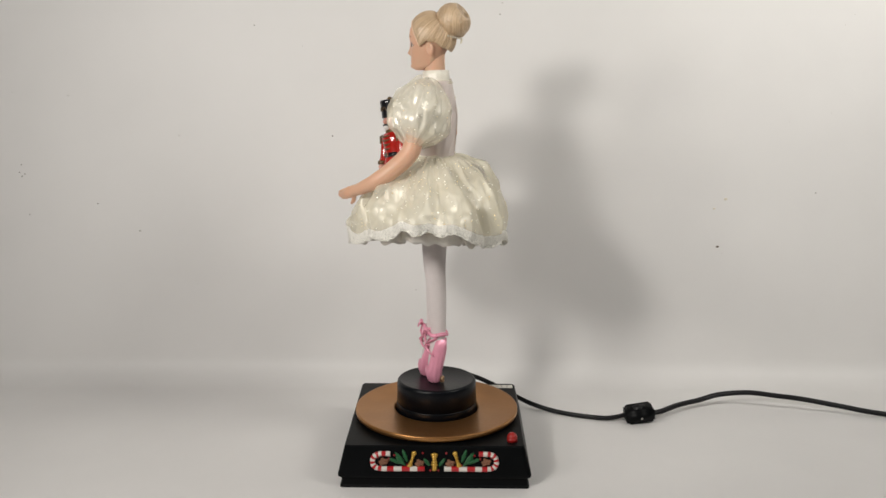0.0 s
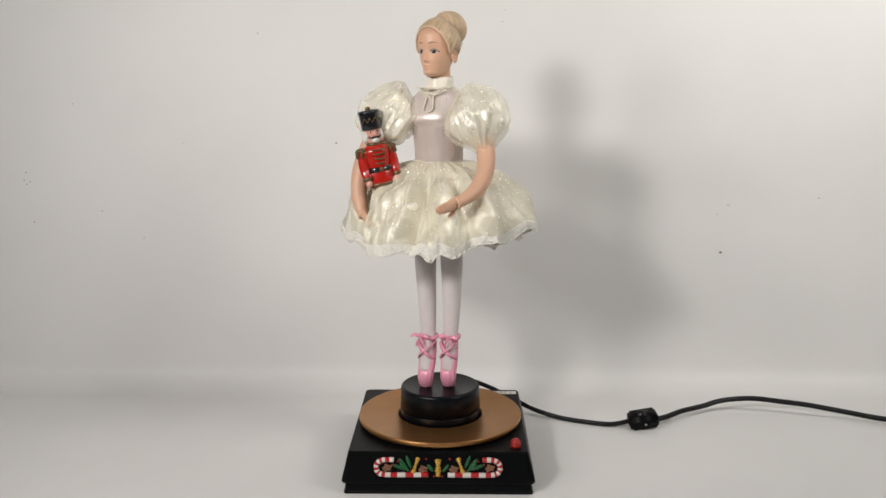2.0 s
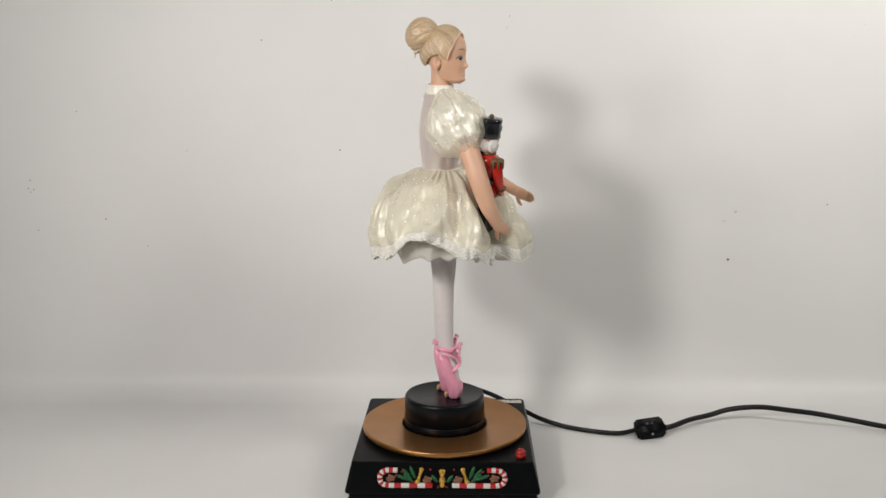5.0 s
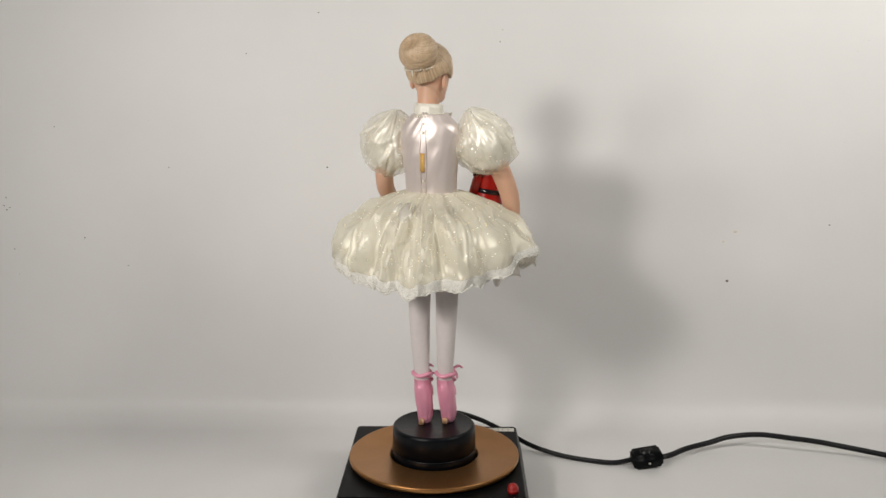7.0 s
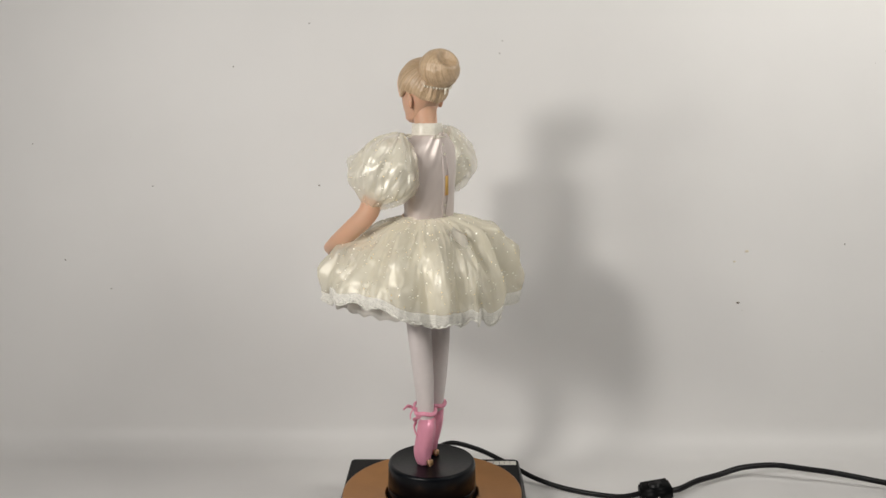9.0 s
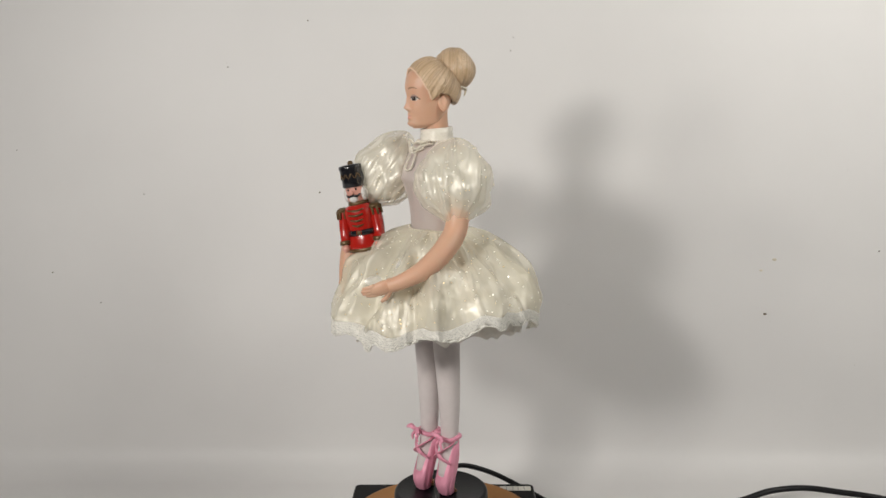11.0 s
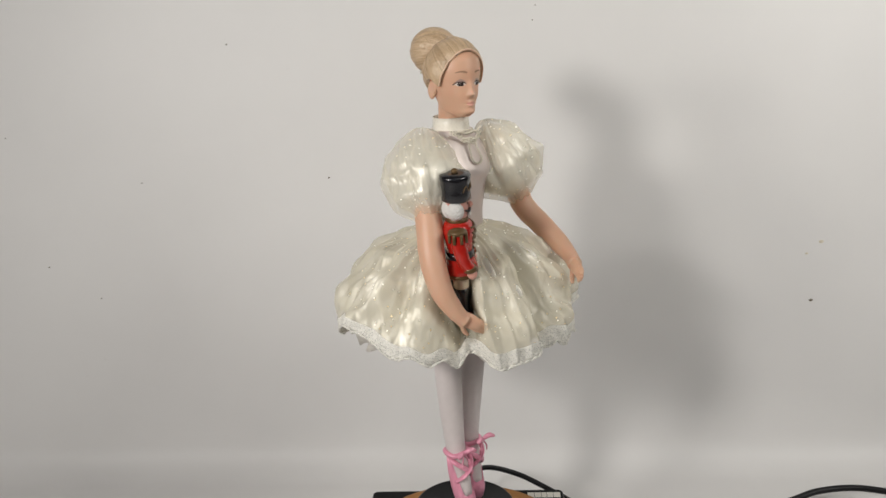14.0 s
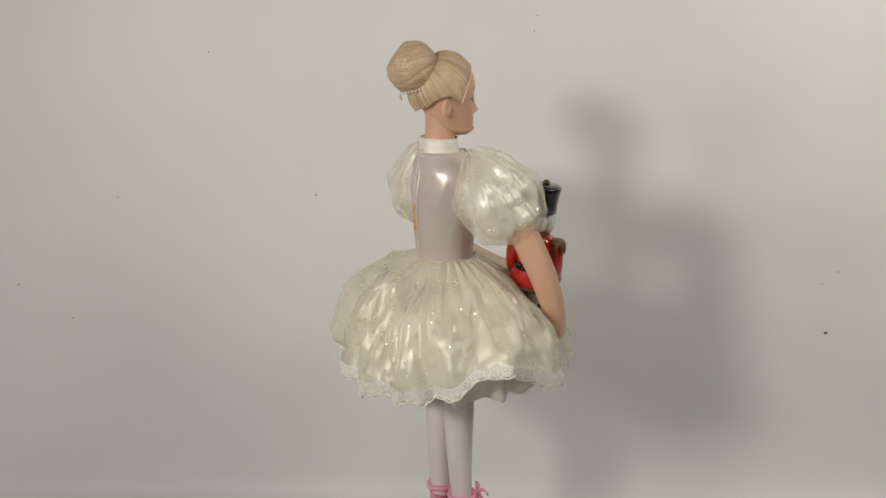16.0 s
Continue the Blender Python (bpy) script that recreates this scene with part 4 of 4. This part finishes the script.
    for k, (wide, top, sag) in enumerate(((0.0160, 0.3945, 0.0020), (0.0150, 0.3925, 0.0045), (0.0125, 0.3910, 0.0060), (0.0085, 0.3905, 0.0035))):
        n = int(2.1 * wide / 0.00195)
        for i in range(n + 1):
            q = 2 * i / n - 1
            pearl_at(wide * q, top - sag * (1 - q * q) + 0.0006 * math.sin(9 * q + 2 * k), 0.0004 * (k % 2))
    loop = [(e * (0.0034 + 0.0016 * k / 7), 0.3870 - 0.0019 * k) for k in range(7) for e in (-1, 1)]
    loop += [(0.0050 * math.cos(math.pi * k / 8), 0.3742 - 0.0040 * math.sin(math.pi * k / 8)) for k in range(9)]
    for x, z in loop:
        pearl_at(x, z)
    # sleeves
    puff(bm, (-0.0460, -0.0165, 0.3665), (0.0305, 0.0275, 0.0368), (-24, 18, 0), 1.0, -1)
    puff(bm, (0.0465, -0.006, 0.3640), (0.0300, 0.0305, 0.0362), (-12, -18, 0), 4.2, 1)
    # arms
    left = [(0.0560, -0.010, 0.348, 0.0091), (0.0600, -0.015, 0.328, 0.0091), (0.0645, -0.030, 0.313, 0.0087), (0.0645, -0.047, 0.301, 0.0078), (0.0600, -0.061, 0.2940, 0.0063), (0.0560, -0.068, 0.2910, 0.0056), (0.0530, -0.072, 0.2895, 0.0058)]
    tube(bm, left, SKIN, 16, 6)
    finger_hand(bm, (0.0555, -0.0675, 0.2910), (-0.50, -0.80, -0.30), (-0.75, 0.5, 0.2), 0.0220, SKIN, 1)
    right = [(-0.0550, -0.026, 0.350, 0.0094), (-0.0605, -0.033, 0.332, 0.0096), (-0.0655, -0.040, 0.312, 0.0091), (-0.0650, -0.047, 0.292, 0.0081), (-0.0600, -0.053, 0.2785, 0.0066), (-0.0560, -0.056, 0.2720, 0.0057), (-0.0535, -0.058, 0.2690, 0.0058)]
    tube(bm, right, SKIN, 16, 6)
    finger_hand(bm, (-0.0575, -0.0545, 0.2740), (0.66, -0.50, -0.55), (0.45, 0.60, 0.2), 0.0215, SKIN, -1)
    # neck, head, ears, nose
    head_from = len(bm.verts)
    tube(bm, [(0, 0.0035, 0.392, 0.0112), (0, 0.003, 0.402, 0.0105), (0, 0.002, 0.412, 0.0108), (0, 0.001, 0.424, 0.0120)], SKIN, 24, 5)

    make_head(bm)
    make_hair(bm)
    bm.verts.ensure_lookup_table()
    bmesh.ops.rotate(bm, cent=(0, 0.003, 0.4), matrix=Matrix.Rotation(radians(-9), 3, "Z"), verts=bm.verts[head_from:])
    bmesh.ops.translate(bm, vec=(0, -0.0035, 0), verts=bm.verts[body_from:])
    bmesh.ops.translate(bm, vec=(0.0027, 0.0008, 0), verts=bm.verts[head_from:])
    bmesh.ops.translate(bm, vec=(0, 0, -DRUM_TOP), verts=bm.verts)
    ob = finish("doll", bm, DOLL_MATS)
    return tagged(ob, "ballerina doll in cream satin dress and pink pointe shoes", "doll")


doll = make_doll()


def make_nutcracker():
    """A painted soldier figurine, one mesh, front towards -y, standing on z = 0."""
    RED, BLACK, BRONZE, FUR, FACE, TROUSER = range(6)
    bm = bmesh.new()
    for s in (-1, 1):
        tube(bm, [(s * 0.0065, 0, 0.0, 0.0058), (s * 0.0066, 0, 0.012, 0.0060), (s * 0.0068, 0, 0.024, 0.0066)], BLACK, 14, 4)
        tube(bm, [(s * 0.0068, 0, 0.022, 0.0064), (s * 0.0068, 0, 0.036, 0.0072)], TROUSER, 14, 4)
        blob(bm, (s * 0.0065, -0.004, 0.003), (0.0058, 0.0090, 0.0036), BLACK, None, 14, 8)
        tube(bm, [(s * 0.0160, 0.0, 0.078, 0.0060), (s * 0.0182, -0.001, 0.064, 0.0062), (s * 0.0188, -0.004, 0.050, 0.0056), (s * 0.0184, -0.009, 0.042, 0.0050)], RED, 14, 5)
        tube(bm, [(s * 0.0187, -0.008, 0.045, 0.0056), (s * 0.0184, -0.009, 0.041, 0.0056)], BRONZE, 14, 3)
        blob(bm, (s * 0.0180, -0.010, 0.037), (0.0042, 0.0044, 0.0046), FACE, None, 12, 8)
        blob(bm, (s * 0.0176, 0, 0.0795), (0.0068, 0.0080, 0.0034), BRONZE, None, 18, 8)
        for k in range(7):
            a = math.pi * 2 * k / 7
            tube(bm, [(s * 0.0176 + 0.0058 * math.cos(a), 0.0068 * math.sin(a), 0.079, 0.0016), (s * 0.0184 + 0.0060 * math.cos(a), 0.0070 * math.sin(a), 0.070, 0.0013)], BRONZE, 6, 3)
    lathe(bm, [(0.0150, 0.031), (0.0180, 0.0330), (0.0182, 0.040), (0.0148, 0.050), (0.0138, 0.055), (0.0155, 0.066), (0.0165, 0.076), (0.0140, 0.082), (0.0080, 0.085)], RED, 36, squash=0.80)
    lathe(bm, [(0.0146, 0.0490), (0.0160, 0.0495), (0.0156, 0.0550), (0.0140, 0.0556)], BLACK, 36, squash=0.81)
    lathe(bm, [(0.0172, 0.0318), (0.0186, 0.0324), (0.0187, 0.0345), (0.0180, 0.035)], BRONZE, 36, squash=0.81)
    lathe(bm, [(0.0085, 0.0820), (0.0100, 0.0830), (0.0098, 0.0870), (0.0085, 0.088)], BRONZE, 28, squash=0.9)
    box(bm, (-0.0028, -0.0132, 0.0500), (0.0028, -0.0118, 0.0552), BRONZE, 0.0004)
    for k, z in enumerate((0.0605, 0.0665, 0.0725, 0.0780)):
        w = 0.0060 + 0.0008 * k
        y = -0.0122 - 0.0008 * min(k, 2) + (0.0008 if k == 3 else 0)
        tube(bm, [(-w, y + 0.0018, z + 0.0008, 0.0009), (0, y - 0.0006, z - 0.0004, 0.0011), (w, y + 0.0018, z + 0.0008, 0.0009)], BRONZE, 8, 4)
    lathe(bm, [(0.0070, 0.0855), (0.0092, 0.089), (0.0098, 0.096), (0.0098, 0.106), (0.0085, 0.110)], FACE, 28)
    blob(bm, (0, -0.0108, 0.0985), (0.0020, 0.0026, 0.0030), FACE, None, 12, 8)
    for s in (-1, 1):
        tube(bm, [(0, -0.0102, 0.0945, 0.0015), (s * 0.0045, -0.0098, 0.0938, 0.0014), (s * 0.0078, -0.0070, 0.0958, 0.0007)], BLACK, 8, 4)
        blob(bm, (s * 0.0042, -0.0091, 0.1015), (0.0011, 0.0008, 0.0012), BLACK, None, 8, 6)
        blob(bm, (s * 0.0088, 0.001, 0.0955), (0.0042, 0.0072, 0.0090), FUR, None, 18, 12)
    blob(bm, (0, 0.0065, 0.0955), (0.0085, 0.0060, 0.0095), FUR, None, 18, 12)
    blob(bm, (0, -0.0088, 0.0905), (0.0048, 0.0030, 0.0036), FUR, None, 14, 8)
    lathe(bm, [(0.0113, 0.1040), (0.0122, 0.1050), (0.0118, 0.1120), (0.0124, 0.1230), (0.0130, 0.1265), (0.0122, 0.1285), (0.0060, 0.1295), (0.001, 0.1295)], BLACK, 36)
    zig = [(0.0124 * math.sin(a), -0.0124 * math.cos(a), 0.1165 + (0.0028 if i % 2 else -0.0028), 0.0005) for i, a in enumerate([radians(-60 + 15 * k) for k in range(9)])]
    tube(bm, zig, BRONZE, 6, 3)
    blob(bm, (0, 0, 0.1308), (0.0030, 0.0030, 0.0028), BRONZE, None, 14, 8)
    for v in bm.verts:
        v.co.z = v.co.z + 0.017 if v.co.z > 0.034 else v.co.z * 1.5
    bmesh.ops.transform(bm, matrix=pose(0, 0, 0, 6, -8, 0) @ pose(0, 0, 0, 0, 0, 43) @ Matrix.Diagonal((0.83, 0.85, 0.76, 1)), verts=bm.verts)
    bmesh.ops.translate(bm, vec=(-0.0355, -0.0418, 0.2635 - DRUM_TOP), verts=bm.verts)
    ob = finish("nutcracker_figurine", bm, [coat_red, glaze_black, trim_bronze, fur_white, figure_face, trouser_cream])
    return tagged(ob, "glazed red and black toy soldier held by the doll", "figurine")


nutcracker = make_nutcracker()


# ---- what turns ----
def motions():
    ahead = [(0, 14), (1.5, 13), (3.2, 11.5), (7, 14.8), (9.5, 15.8), (11.5, 15.5), (12.7, 13), (14, 11.2), (15, 9.7), (16, 9)]
    turns = [(t, 36.0 * (t - 3) + float(np.interp(t, [a for a, _ in ahead], [b for _, b in ahead]))) for t in range(0, 17)]
    walk(doll, [(t, pose(0, 0, DRUM_TOP, 0, -0.2, 0) @ pose(0, 0, 0, 0, 0, a)) for t, a in turns])
    walk(nutcracker, [(t, pose(0, 0, DRUM_TOP, 0, -0.2, 0) @ pose(0, 0, 0, 0, 0, a)) for t, a in turns])
    walk(drum, [(t, pose(0, 0, 0, 0, 0, a)) for t, a in turns])


motions()
